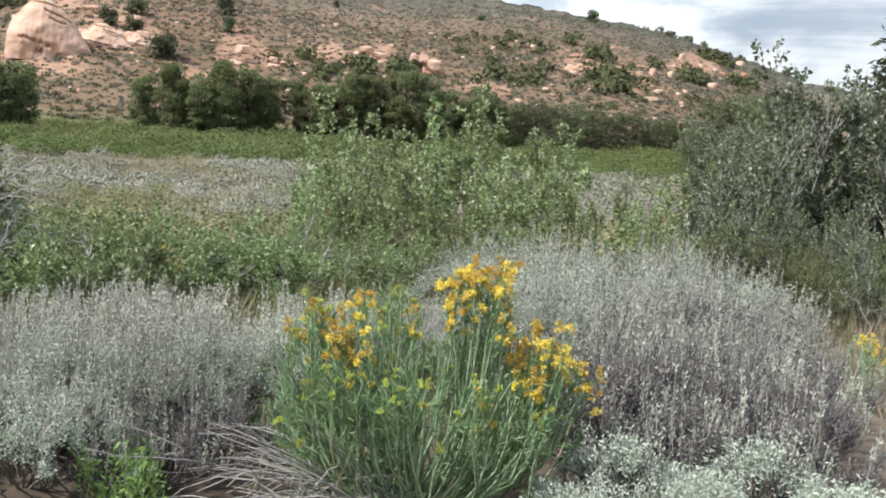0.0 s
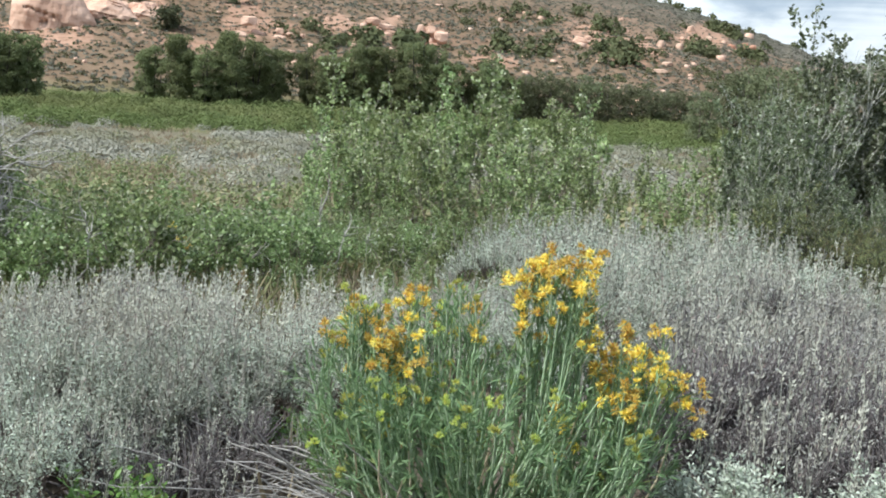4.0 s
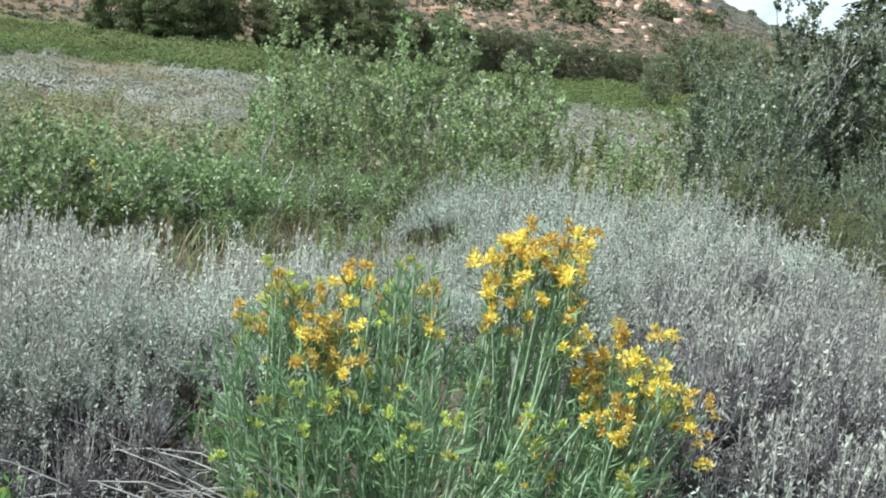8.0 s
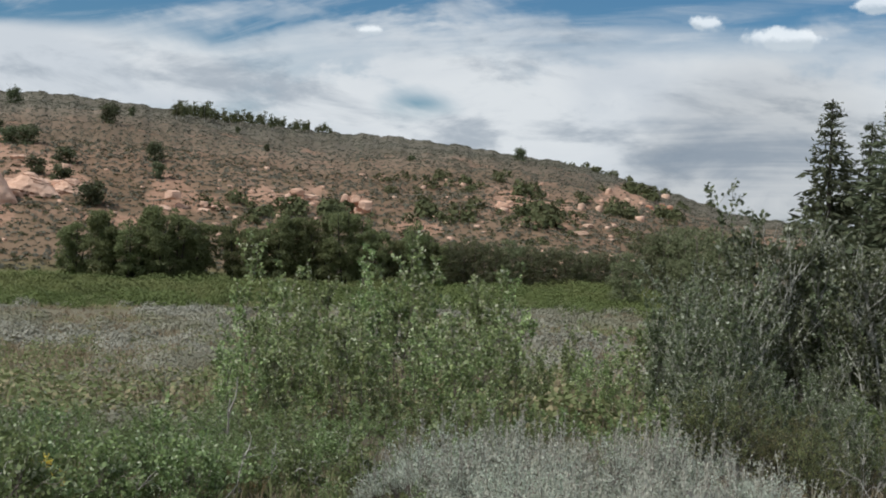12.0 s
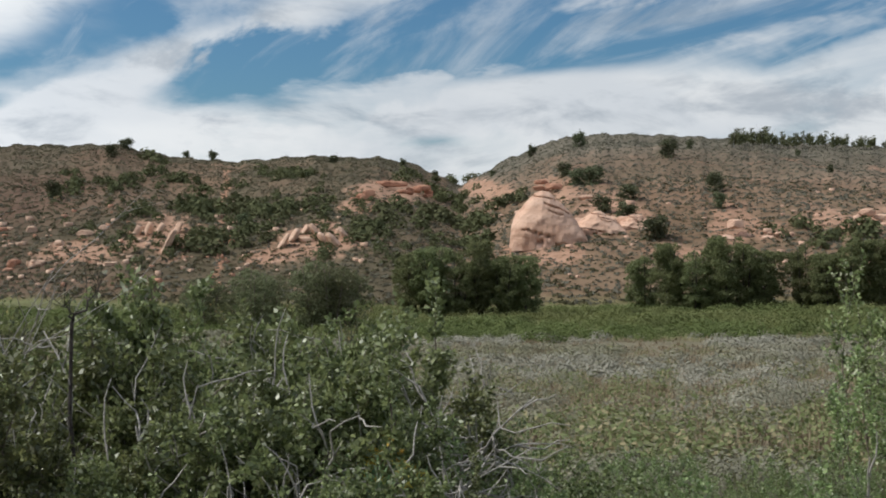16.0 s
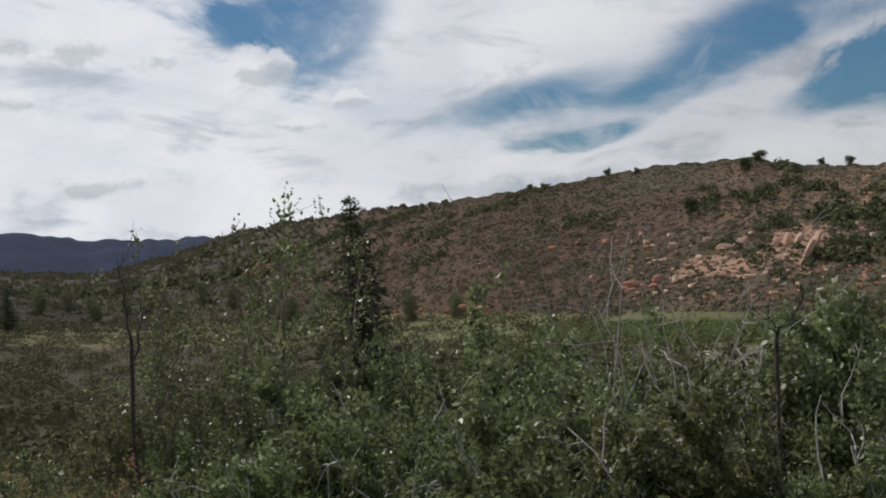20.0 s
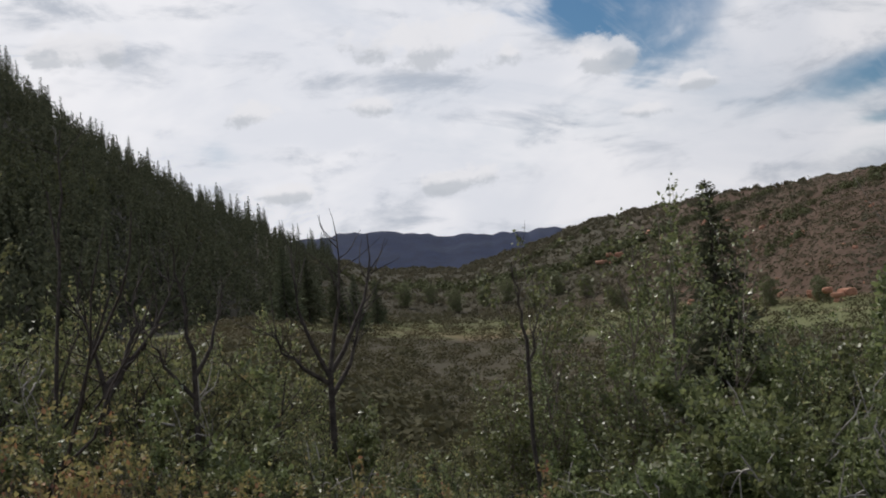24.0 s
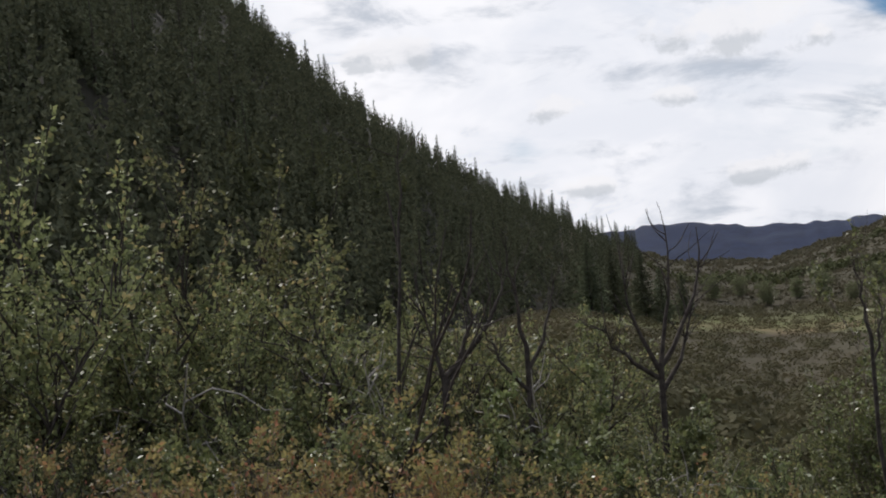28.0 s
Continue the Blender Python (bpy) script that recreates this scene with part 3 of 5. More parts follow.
def shrub_form(rng, h, spread, stems, subs, twigs, thick=0.016, upright=0.12, crook=0.22, splay=0.5):
    """Stems, side branches and twigs of a shrub, and the outer lines that bear leaves."""
    wood, bear = [], []
    for s in range(stems):
        az, tilt = rng.uniform(0, 6.28), rng.uniform(0.05, splay)
        d = (math.cos(az) * math.sin(tilt), math.sin(az) * math.sin(tilt), math.cos(tilt))
        p = (math.cos(az) * spread * 0.25 * rng.uniform(0, 1), math.sin(az) * spread * 0.25 * rng.uniform(0, 1), -0.05)
        ln = h * rng.uniform(0.6, 1.0)
        main = wander(rng, p, d, ln, 8, crook, upright)
        wood.append((main, thick * ln / h, thick * 0.2))
        bear.append(main[4:])
        for b in range(subs):
            q, e = pick_along(rng, main, 0.2, 0.95)
            out = unit(e + unit(rng.normal(0, 1, 3)) * 0.95 + np.array((0, 0, 0.15)))
            sub = wander(rng, q, out, ln * rng.uniform(0.18, 0.42), 5, crook, upright)
            wood.append((sub, thick * 0.35, thick * 0.12))
            bear.append(sub)
            for t in range(twigs):
                q2, e2 = pick_along(rng, sub, 0.2, 1.0)
                tw = wander(rng, q2, unit(e2 + unit(rng.normal(0, 1, 3)) * 0.9), ln * rng.uniform(0.05, 0.14), 2, crook, upright)
                wood.append((tw, thick * 0.14, thick * 0.07))
                bear.append(tw)
    return wood, bear


def clothe(rng, bear, count, length, width, loose=0.04, droop=0.2, out=0.6):
    """Leaves scattered along the bearing lines, by their length."""
    ls = np.array([np.linalg.norm(np.diff(b, axis=0), axis=1).sum() for b in bear])
    tuft = count // 7 + 1
    which = rng.choice(len(bear), tuft, p=ls / ls.sum())
    pts, ax = np.empty((tuft, 3)), np.empty((tuft, 3))
    for k, b in enumerate(which):
        pts[k], ax[k] = pick_along(rng, bear[b], 0.35, 1.0)
    pts, ax = np.repeat(pts, 7, 0)[:count], np.repeat(ax, 7, 0)[:count]
    pts = pts + rng.normal(0, loose * 0.5, (count, 3)) + ax * rng.uniform(-1, 1, (count, 1)) * length
    axis = ax * 0.6 + unit(rng.normal(0, 1, (count, 3))) * out * 1.4 - np.array((0, 0, droop * 0.5))
    size = rng.uniform(0.65, 1.15, count)
    return leaves(pts, axis, length * size, width * size, rng)


def join(pieces):
    vs, fs, base = [], [], 0
    for v, f in pieces:
        vs.append(v), fs.append(f + base)
        base += len(v)
    return np.concatenate(vs), np.concatenate(fs)


def thick_of(form):
    return form["thick"]


def leafy_shrub(name, seed, h, stems, subs, twigs, count, leaf, width, m_leaf, m_stem, label, category, group, bare=0, **form):
    rng = np.random.default_rng(seed)
    wood, bear = shrub_form(rng, h, h * 0.6, stems, subs, twigs, **form)
    ob = thing(name, label, category, group)
    part("wood", mesh_from("wood", *join([tubes([p for p in wood if p[1] > thick_of(form) * 0.2], 4), tubes([p for p in wood if p[1] <= thick_of(form) * 0.2], 3)]), m_stem, True), ob, kind="stuff")
    part("foliage", mesh_from("foliage", *clothe(rng, bear, count, leaf, width), m_leaf), ob, kind="stuff")
    if bare:
        dead = []
        for k in range(bare):
            az = rng.uniform(0, 6.28)
            main = wander(rng, (math.cos(az) * h * 0.25, math.sin(az) * h * 0.25, 0), (math.cos(az) * 0.35, math.sin(az) * 0.35, 1), h * rng.uniform(0.6, 0.95), 8, 0.28, 0.05)
            dead.append((main, 0.010, 0.004))
            for b in range(5):
                q, e = pick_along(rng, main, 0.4, 1.0)
                dead.append((wander(rng, q, unit(e + unit(rng.normal(0, 1, 3))), h * rng.uniform(0.08, 0.28), 5, 0.35, 0.05), 0.006, 0.0025))
        part("deadwood", mesh_from("deadwood", *tubes(dead, 4), m_dead, True), ob, "bleached bare grey twigs", "stuff")
    return ob


def sagebrush(seed, h, wide, lobes, shoots, m_leaf, stalks, leaf=0.022, per=13, m_stem=None, label="grey-green sagebrush bush with pale tufted shoots"):
    """Grey sagebrush: crooked woody arms, each ending in a lobe of tufted shoots, with upright seed stalks."""
    rng = np.random.default_rng(seed)
    wood, pts, axs, lines, sp, sa = [], [], [], [], [], []
    for s in range(lobes):
        az, out = rng.uniform(0, 6.28), math.sqrt(rng.uniform(0, 1))
        way = np.array((math.cos(az), math.sin(az), 0))
        z = h * (0.30 + 0.45 * math.sqrt(1 - out * out)) * rng.uniform(0.75, 1.15)
        hub = way * out * wide * 0.42 + np.array((0, 0, z * 0.62))
        arm = np.stack([way * 0.04, way * out * wide * 0.22 + np.array((0, 0, z * 0.22)) + rng.normal(0, 0.03, 3), hub])
        wood.append((arm, 0.009, 0.004))
        aim = unit(way * out * 0.7 + np.array((0, 0, 1)))
        for k in range(shoots):
            d = unit(aim + rng.normal(0, 0.33, 3))
            ln = rng.uniform(0.55, 1.0) * z * 0.55
            tip = hub + d * ln
            if k % 2 == 0 or m_stem:
                wood.append((np.stack([hub, hub + d * ln * 0.5 + rng.normal(0, 0.008, 3), tip]), 0.0028, 0.0014))
            f = rng.uniform(0.45, 1.08, per)
            pts.append(hub + d * ln * f[:, None] + rng.normal(0, 0.009, (per, 3)))
            axs.append(d * 0.6 + unit(rng.normal(0, 1, (per, 3))) * 0.85)
            if stalks and rng.uniform() < stalks:
                line = wander(rng, tip, (d[0] * 0.25, d[1] * 0.25, 1), rng.uniform(0.08, 0.18), 5, 0.07, 0.12)
                lines.append((line, 0.0021, 0.001))
                for q in range(12):
                    p, e = pick_along(rng, line, 0.2, 1.0)
                    sp.append(p + rng.normal(0, 0.005, 3)), sa.append(e + rng.normal(0, 0.45, 3))
    pts, axs = np.concatenate(pts), np.concatenate(axs)
    ob = thing("sagebrush", label, "shrub", "sagebrush bushes")
    part("wood", mesh_from("wood", *tubes(wood, 3), m_stem or m_wood, True), ob, "grey-brown woody arms", "stuff")
    part("foliage", mesh_from("foliage", *leaves(pts, axs, rng.uniform(0.7, 1.25, len(pts)) * leaf, rng.uniform(0.7, 1.2, len(pts)) * leaf * 0.44, rng), m_leaf), ob, kind="stuff")
    if lines:
        part("seed_growth", mesh_from("seed_growth", *join([tubes(lines, 3), leaves(np.array(sp), np.array(sa), 0.020, 0.007, rng)]), m_sage_dry), ob, "pale upright seed stalks", "stuff")
    return ob


def rabbitbrush(seed, fans, label="green rabbitbrush in bloom with yellow flower heads", per=34):
    """Rabbitbrush: fans (x, y, height, width, stalks, share in flower) of thin green stalks with thread leaves and yellow heads."""
    rng = np.random.default_rng(seed)
    ob = thing("rabbitbrush", label, "shrub", "rabbitbrush plants")
    lp, la = [], []
    for fx, fy, h, wide, stems, share in fans:
        for s in range(stems):
            az, out = rng.uniform(0, 6.28), math.sqrt(rng.uniform(0.0, 1))
            reach = out * wide * 0.5
            short = s % 3 == 2
            crown = h * (1.0 - 0.22 * out ** 2) * (rng.uniform(0.45, 0.8) if short else rng.uniform(0.82, 1.0))
            base = np.array((fx * 0.40, fy * 0.5, -0.01)) + rng.normal(0, 0.035, 3) * (1, 1, 0)
            top = np.array((fx + math.cos(az) * reach, fy + math.sin(az) * reach, crown))
            mid = base * 0.42 + top * 0.58 + np.array((fx * 0.16, fy * 0.1, -0.02)) + np.array((math.cos(az), math.sin(az), 0)) * reach * 0.12 + rng.normal(0, 0.012, 3)
            line = np.stack([base, base * 0.55 + mid * 0.45 + rng.normal(0, 0.009, 3), mid, mid * 0.45 + top * 0.55 + rng.normal(0, 0.007, 3), top])
            part("stalk", mesh_from("stalk", *tubes([(line, 0.0040, 0.0018)], 4), m_tan if s % 9 == 5 else m_stalk, True), ob)
            for a in np.linspace(0.30, 0.99, per):
                q, e = pick_along(rng, line, a - 0.02, a)
                lp.append(q), la.append(e * 1.0 + unit(rng.normal(0, 1, 3)) * 0.68)
            tops = [top]
            for _ in range(2):
                q, e = pick_along(rng, line, 0.68, 0.88)
                tip = top + rng.normal(0, 0.026, 3) * (1, 1, 0.5) - np.array((0, 0, rng.uniform(0.0, 0.04)))
                tops.append(tip)
                for a in np.linspace(0.1, 1.0, per // 3):
                    lp.append(q + (tip - q) * a), la.append(unit(tip - q) + unit(rng.normal(0, 1, 3)) * 0.8)
            if short and rng.uniform() < 0.6 or s % 5 == 3:
                continue
            opened = not short and rng.uniform() < share
            if not opened and rng.uniform() < 0.35:
                continue
            for tip in (tops if opened else tops[:1]):
                fp = tip + np.repeat(rng.normal(0, 0.0065, (3, 3)), 30, 0) + np.array((0, 0, 0.004))
                d = unit(rng.normal(0, 1, (90, 3)) + np.array((0, 0, 0.7)))
                fp = fp + d * 0.004 * rng.uniform(0, 1, (90, 1))
                if opened:
                    part("flower_head", mesh_from("flower_head", *leaves(fp, d, rng.uniform(0.006, 0.013, 90), 0.0034, rng), m_flower), ob, "golden yellow flower head")
                else:
                    part("bud", mesh_from("bud", *leaves(fp, d + np.array((0, 0, 1.0)), rng.uniform(0.007, 0.012, 90), 0.0028, rng), m_bud), ob, "yellow-green closed bud")
    n = len(lp)
    part("leafage", mesh_from("leafage", *leaves(np.array(lp), np.array(la), rng.uniform(0.020, 0.044, n), rng.uniform(0.0026, 0.0042, n), rng), m_rabbit), ob, "thread-like green leaves", "stuff")
    return ob


def conifer(name, seed, h, whorls, arms, m_leaf, label, category, group, wide=0.34, gaps=0.12, blades=4):
    """Spruce or fir: a straight trunk and drooping whorls of needle sprays."""
    rng = np.random.default_rng(seed)
    ob = thing(name, label, category, group)
    part("trunk", mesh_from("trunk", *tubes([(np.array(((0, 0, -0.3), (0.01 * h, 0, h * 0.5), (0, 0, h * 0.98))), h * 0.018, h * 0.002)], 6), m_dark, True), ob)
    pts, ax, ln = [], [], []
    for k in range(whorls):
        z = h * (0.06 + 0.93 * k / whorls)
        reach = h * wide * 0.5 * (1 - k / whorls) ** 0.85 * rng.uniform(0.75, 1.1) + 0.015 * h
        for a in range(arms):
            if rng.uniform() < gaps:
                continue
            az = rng.uniform(0, 6.28)
            d = np.array((math.cos(az), math.sin(az), rng.uniform(-0.30, -0.02)))
            r = reach * rng.uniform(0.65, 1.15)
            for b in range(blades):
                s = (b + 0.4) / blades
                pts.append(np.array((0, 0, z)) + d * r * s * 0.85 + rng.normal(0, 0.006 * h, 3))
                ax.append(d + rng.normal(0, 0.45, 3)), ln.append(r * 0.42 * (4 / blades) ** 0.6 * rng.uniform(0.7, 1.2) + 0.01 * h)
    n = len(pts)
    part("crown", mesh_from("crown", *leaves(np.array(pts), np.array(ax), np.array(ln), np.array(ln) * 0.34, rng), m_leaf), ob, kind="stuff")
    return ob


def broad_tree(name, seed, h, wide, limbs, count, leaf, m_leaf, m_stem, label, category, group, low=0.12, clumps=26):
    """A broad-leaved tree: trunk, limbs, and a crown of many leaf clumps with gaps."""
    rng = np.random.default_rng(seed)
    wood, cl = [], []
    trunk = wander(rng, (0, 0, -0.3), (0, 0, 1), h * 0.85, 8, 0.08, 0.2)
    wood.append((trunk, h * 0.022, h * 0.004))
    for k in range(limbs):
        q, e = pick_along(rng, trunk, 0.12, 0.95)
        az = rng.uniform(0, 6.28)
        limb = wander(rng, q, (math.cos(az), math.sin(az), rng.uniform(0.4, 1.2)), wide * rng.uniform(0.3, 0.6), 5, 0.2, 0.15)
        wood.append((limb, h * 0.008, h * 0.002))
    tops = [(0.0, 0.0, 1.0)] + [(math.cos(a * 1.26 + seed) * wide * rng.uniform(0.14, 0.34), math.sin(a * 1.26 + seed) * wide * rng.uniform(0.14, 0.34), rng.uniform(0.66, 0.98)) for a in range(5)]
    for k in range(clumps):
        az, z = rng.uniform(0, 6.28), low + (1 - low) * rng.uniform(0, 1) ** 1.1
        env = math.sin(min(1.0, (1.02 - z) * 1.9 + 0.08) * math.pi / 2) * (0.75 + 0.25 * math.sin(3 * az + seed))
        ox, oy, top = tops[k % 6]
        r = wide * 0.24 * env * math.sqrt(rng.uniform(0.1, 1))
        cl.append((ox + math.cos(az) * r, oy + math.sin(az) * r, z * top * h * 0.95))
    cl = np.array(cl)
    which = rng.integers(0, clumps, count)
    pts = cl[which] + rng.normal(0, 1, (count, 3)) * (wide * 0.07, wide * 0.07, h * 0.05) 
    ax = rng.normal(0, 1, (count, 3)) - np.array((0, 0, 0.6))
    s = rng.uniform(0.6, 1.2, count) * leaf
    ob = thing(name, label, category, group)
    part("trunk", mesh_from("trunk", *tubes(wood[:1], 6), m_stem, True), ob)
    for limb in wood[1:]:
        part("limb", mesh_from("limb", *tubes([limb], 4), m_stem, True), ob)
    part("crown", mesh_from("crown", *leaves(pts, ax, s, s * 0.7, rng), m_leaf), ob)
    return ob


def cottonwood(name, seed, h, wide, cols, count, leaf, m_leaf, m_stem, label, category, group):
    """A creekside tree of several upright stems, each with its own tall egg of leaf clumps, open at the foot."""
    rng = np.random.default_rng(seed)
    ob = thing(name, label, category, group)
    pts, outs = [], []
    for c in range(cols):
        az = c * 6.28 / cols + rng.uniform(-0.5, 0.5)
        off = wide * rng.uniform(0.22, 0.46) if c else 0.0
        tip = h * (1.0 if c == 0 else rng.uniform(0.78, 0.97))
        foot, crown = np.array((math.cos(az) * off * 0.3, math.sin(az) * off * 0.3, -0.3)), np.array((math.cos(az) * off, math.sin(az) * off, tip))
        line = np.stack([foot, foot * 0.5 + crown * 0.5 + rng.normal(0, 0.15, 3), crown * 0.97])
        part("trunk" if c == 0 else "limb", mesh_from("trunk", *tubes([(line, h * 0.016, h * 0.004)], 5), m_stem, True), ob)
        girth = wide * rng.uniform(0.30, 0.38)
        for k in range(26):
            v = rng.uniform(0.0, 1.0)
            z = tip * (0.10 + 0.84 * v)
            env = girth * math.sin(math.pi * min(1.0, 0.16 + 0.80 * v)) ** 0.55
            a, r = rng.uniform(0, 6.28), env * rng.uniform(0.35, 0.85)
            mid = foot + (crown - foot) * (z / tip) + np.array((math.cos(a) * r, math.sin(a) * r, 0))
            n = count // (cols * 26)
            d = unit(rng.normal(0, 1, (n, 3)) + np.array((math.cos(a), math.sin(a), 0.5)) * 0.7)
            pts.append(mid + d * np.array((girth * 0.42, girth * 0.42, h * 0.06)) * rng.uniform(0.55, 1.1, (n, 1))), outs.append(d)
    pts, outs = np.concatenate(pts), np.concatenate(outs)
    s = rng.uniform(0.6, 1.25, len(pts)) * leaf
    ax = np.cross(outs, rng.normal(0, 1, outs.shape)) + rng.normal(0, 0.25, outs.shape) - np.array((0, 0, 0.35))
    part("crown", mesh_from("crown", *leaves(pts, ax, s, s * 0.75, rng), m_leaf), ob)
    return ob


def tufts(places, radius, tall, per, leaf, rng, up=0.6, narrow=0.5):
    """Many small mounds of blades at given places, in one go."""
    n = len(places)
    d = unit(rng.normal(0, 1, (n, per, 3)))
    d[..., 2] = np.abs(d[..., 2])
    R, T = np.broadcast_to(radius, (n,))[:, None, None], np.broadcast_to(tall, (n,))[:, None, None]
    p = places[:, None] + d * np.concatenate([R, R, T], -1) * rng.uniform(0.55, 1.0, (n, per, 1))
    ax = d + np.array((0, 0, up)) + rng.normal(0, 0.5, (n, per, 3))
    size = (np.broadcast_to(leaf, (n,))[:, None] * rng.uniform(0.6, 1.25, (n, per))).ravel()
    return leaves(p.reshape(-1, 3) - unit(ax.reshape(-1, 3)) * size[:, None] * 0.4, ax.reshape(-1, 3), size, size * narrow, rng)


def pads(places, radius, tall, per, leaf, rng, rough=0.35):
    """Many small rounded mounds, each a loose shell of leafy sprays lying on its surface."""
    n = len(places)
    d = unit(rng.normal(0, 1, (n, per, 3)))
    d[..., 2] = np.abs(d[..., 2])
    R, T = np.broadcast_to(radius, (n,))[:, None, None], np.broadcast_to(tall, (n,))[:, None, None]
    lumpy = rng.uniform(0.72, 1.08, (n, per, 1))
    p = (places[:, None] + d * np.concatenate([R, R, T], -1) * lumpy).reshape(-1, 3)
    nor = unit((d + np.array((0, 0, 0.25)) + rng.normal(0, rough, (n, per, 3))).reshape(-1, 3))
    axis = unit(np.cross(nor, rng.normal(0, 1, (n * per, 3))))
    side = np.cross(nor, axis)
    s = (np.broadcast_to(leaf, (n,))[:, None] * rng.uniform(0.6, 1.3, (n, per))).reshape(-1, 1)
    v = np.stack([p - axis * s * 0.5, p + side * s * 0.38 - nor * s * 0.12, p + axis * s * 0.5, p - side * s * 0.38 - nor * s * 0.12], 1).reshape(-1, 3)
    return v, np.arange(n * per * 4).reshape(-1, 4)


def scatter(rng, n, p0, p1, d0, d1, power=1.0):
    """Random places in a sector of the land: directions p0..p1, distances d0..d1."""
    psi = rng.uniform(p0, p1, n)
    d = np.sqrt(rng.uniform(d0 ** 2, d1 ** 2, n)) if power == 1.0 else d0 + (d1 - d0) * rng.uniform(0, 1, n) ** power
    return np.stack([-np.sin(np.radians(psi)) * d, np.cos(np.radians(psi)) * d, land(psi, d)], -1), psi, d

# ---- the far hills: rocks, brush and trees on the slopes ----


def facets(rng, n, flat):
    """Planes that cut a rock out of a ball: bedded rocks have more level and upright ones."""
    planes = []
    for k in range(n):
        v = Vector((rng.gauss(0, 1), rng.gauss(0, 1), rng.gauss(0, 1)))
        if rng.random() < flat:
            v = Vector((0, 0, rng.choice((-1, 1)))) + v * 0.12 if k % 2 else Vector((v.x, v.y, v.z * 0.15))
        planes.append((v.normalized(), rng.uniform(0.33, 0.48)))
    return planes


def rock(name, seed, size, mat, label, category, spread=0.6, parts=1, flat=0.5):
    """An angular rock, or an outcrop of several, cut by joints and roughened."""
    rng = random.Random(seed)
    ob = thing(name, label, category)
    for k in range(parts):
        bm = bmesh.new()
        bmesh.ops.create_icosphere(bm, subdivisions=4 if size[0] > 3 else 3, radius=0.5)
        planes = facets(rng, 13, flat)
        off = Vector((rng.uniform(0, 90), rng.uniform(0, 90), rng.uniform(0, 90)))
        s = 1.0 if parts == 1 else rng.uniform(0.25, 0.6)
        shift = Vector((0, 0, 0)) if parts == 1 else Vector((rng.gauss(0, 0.5) * spread * size[0], rng.gauss(0, 0.3) * size[1], rng.gauss(-0.05, 0.3) * size[2]))
        dims = Vector((size[0] * rng.uniform(0.8, 1.3), size[1], size[2] * rng.uniform(0.7, 1.1)))
        for v in bm.verts:
            p = v.co.normalized()
            r = min([0.5] + [h / p.dot(q) for q, h in planes if p.dot(q) > 0.05])
            c = p * r
            c = c * (1 + noise.fractal(c * 3.0 + off, 0.9, 2.1, 4) * 0.09 - 0.10 * max(0.0, 0.05 - abs(noise.noise(Vector((c.x * 2, c.y * 2, c.z * 5)) + off))) / 0.05)
            v.co = Vector((c.x * dims.x * s, c.y * dims.y * s, c.z * dims.z * s)) + shift
        me = bpy.data.meshes.new("mass")
        bm.to_mesh(me)
        bm.free()
        me.materials.append(mat)
        part("mass", me, ob)
    return ob


def rock_at(psi, up, w, h, seed, mat, label, parts=1, name="rock_outcrop", lean=0.0, flat=0.5, lift=0.3):
    """An outcrop on the slope, w by h degrees as seen from the walk."""
    p, d = on_slope(psi, up - h * 0.45)
    s = d * radians(1.0)
    ob = rock(name, seed, (w * s, max(w * 0.6, h * 0.8) * s, h * s * 1.25), mat, label, "rock", 0.6, parts, flat)
    ob.matrix_basis = Matrix.LocRotScale(p + Vector((0, 0, h * s * lift)), Euler((0, radians(lean), radians(psi))), None)
    return ob


def great_boulder(psi, up, w, h, label):
    """A smooth dome, steep on one side, sloping on the other, cracked along its beds near the top."""
    p, d = on_slope(psi, up)
    s = d * radians(1.0)
    ob = thing("sandstone_boulder", label, "boulder")
    us, th = np.linspace(-1, 1, 130), np.linspace(0, math.pi, 110)
    outline = np.array([(-1, .05), (-.97, .42), (-.86, .62), (-.66, .80), (-.42, .94), (-.2, 1), (0, .97), (.16, .86), (.36, .74), (.58, .57), (.82, .36), (.96, .2), (1, .05)])
    top = np.interp(us, outline[:, 0], outline[:, 1])
    cracks = ((.88, -.10, -.5, .35, .9), (.76, -.28, -.15, .5, 1.0), (.66, -.22, -.05, .35, .7), (.22, -.20, -.7, .1, .9), (.12, -.12, -.35, .45, 1.0))
    verts = []
    for u, t in zip(us, top):
        for a in th:
            k = math.sin(a)
            v = k ** 0.66
            z = t * v
            c = Vector((u * 1.3, math.cos(a), z * 1.6))
            dent = 0.9 * noise.noise(c * 1.1) + 0.35 * noise.noise(Vector((c.x * 2, c.y * 2, c.z * 4 + c.x))) + 0.22 * noise.fractal(c * 4, 1.0, 2.1, 4)
            line = z + 0.03 * noise.noise(c * 3) + 0.012 * noise.noise(c * 11)
            for level, slope, x0, x1, deep in cracks:
                if x0 < u < x1:
                    dent -= 1.6 * deep * max(0.0, 1 - abs(line - level - slope * u) / 0.016)
            y = -math.cos(a) * w * s * (0.30 if a < math.pi / 2 else 0.55) * (1 - 0.35 * u * u) - dent * (1 - v * 0.5)
            verts.append((u * w * s * 0.5 + dent * 0.5 * u, y, z * h * s + dent * 0.25 * v - 1.3))
    n = len(th)
    i, j = np.meshgrid(np.arange(len(us) - 1), np.arange(n - 1), indexing="ij")
    quads = np.stack([i * n + j, (i + 1) * n + j, (i + 1) * n + j + 1, i * n + j + 1], -1).reshape(-1, 4)
    part("dome", mesh_from("dome", verts, quads, m_rock, True), ob)
    ob.matrix_basis = Matrix.LocRotScale(p, Euler((0, 0, radians(psi))), None)
    return ob


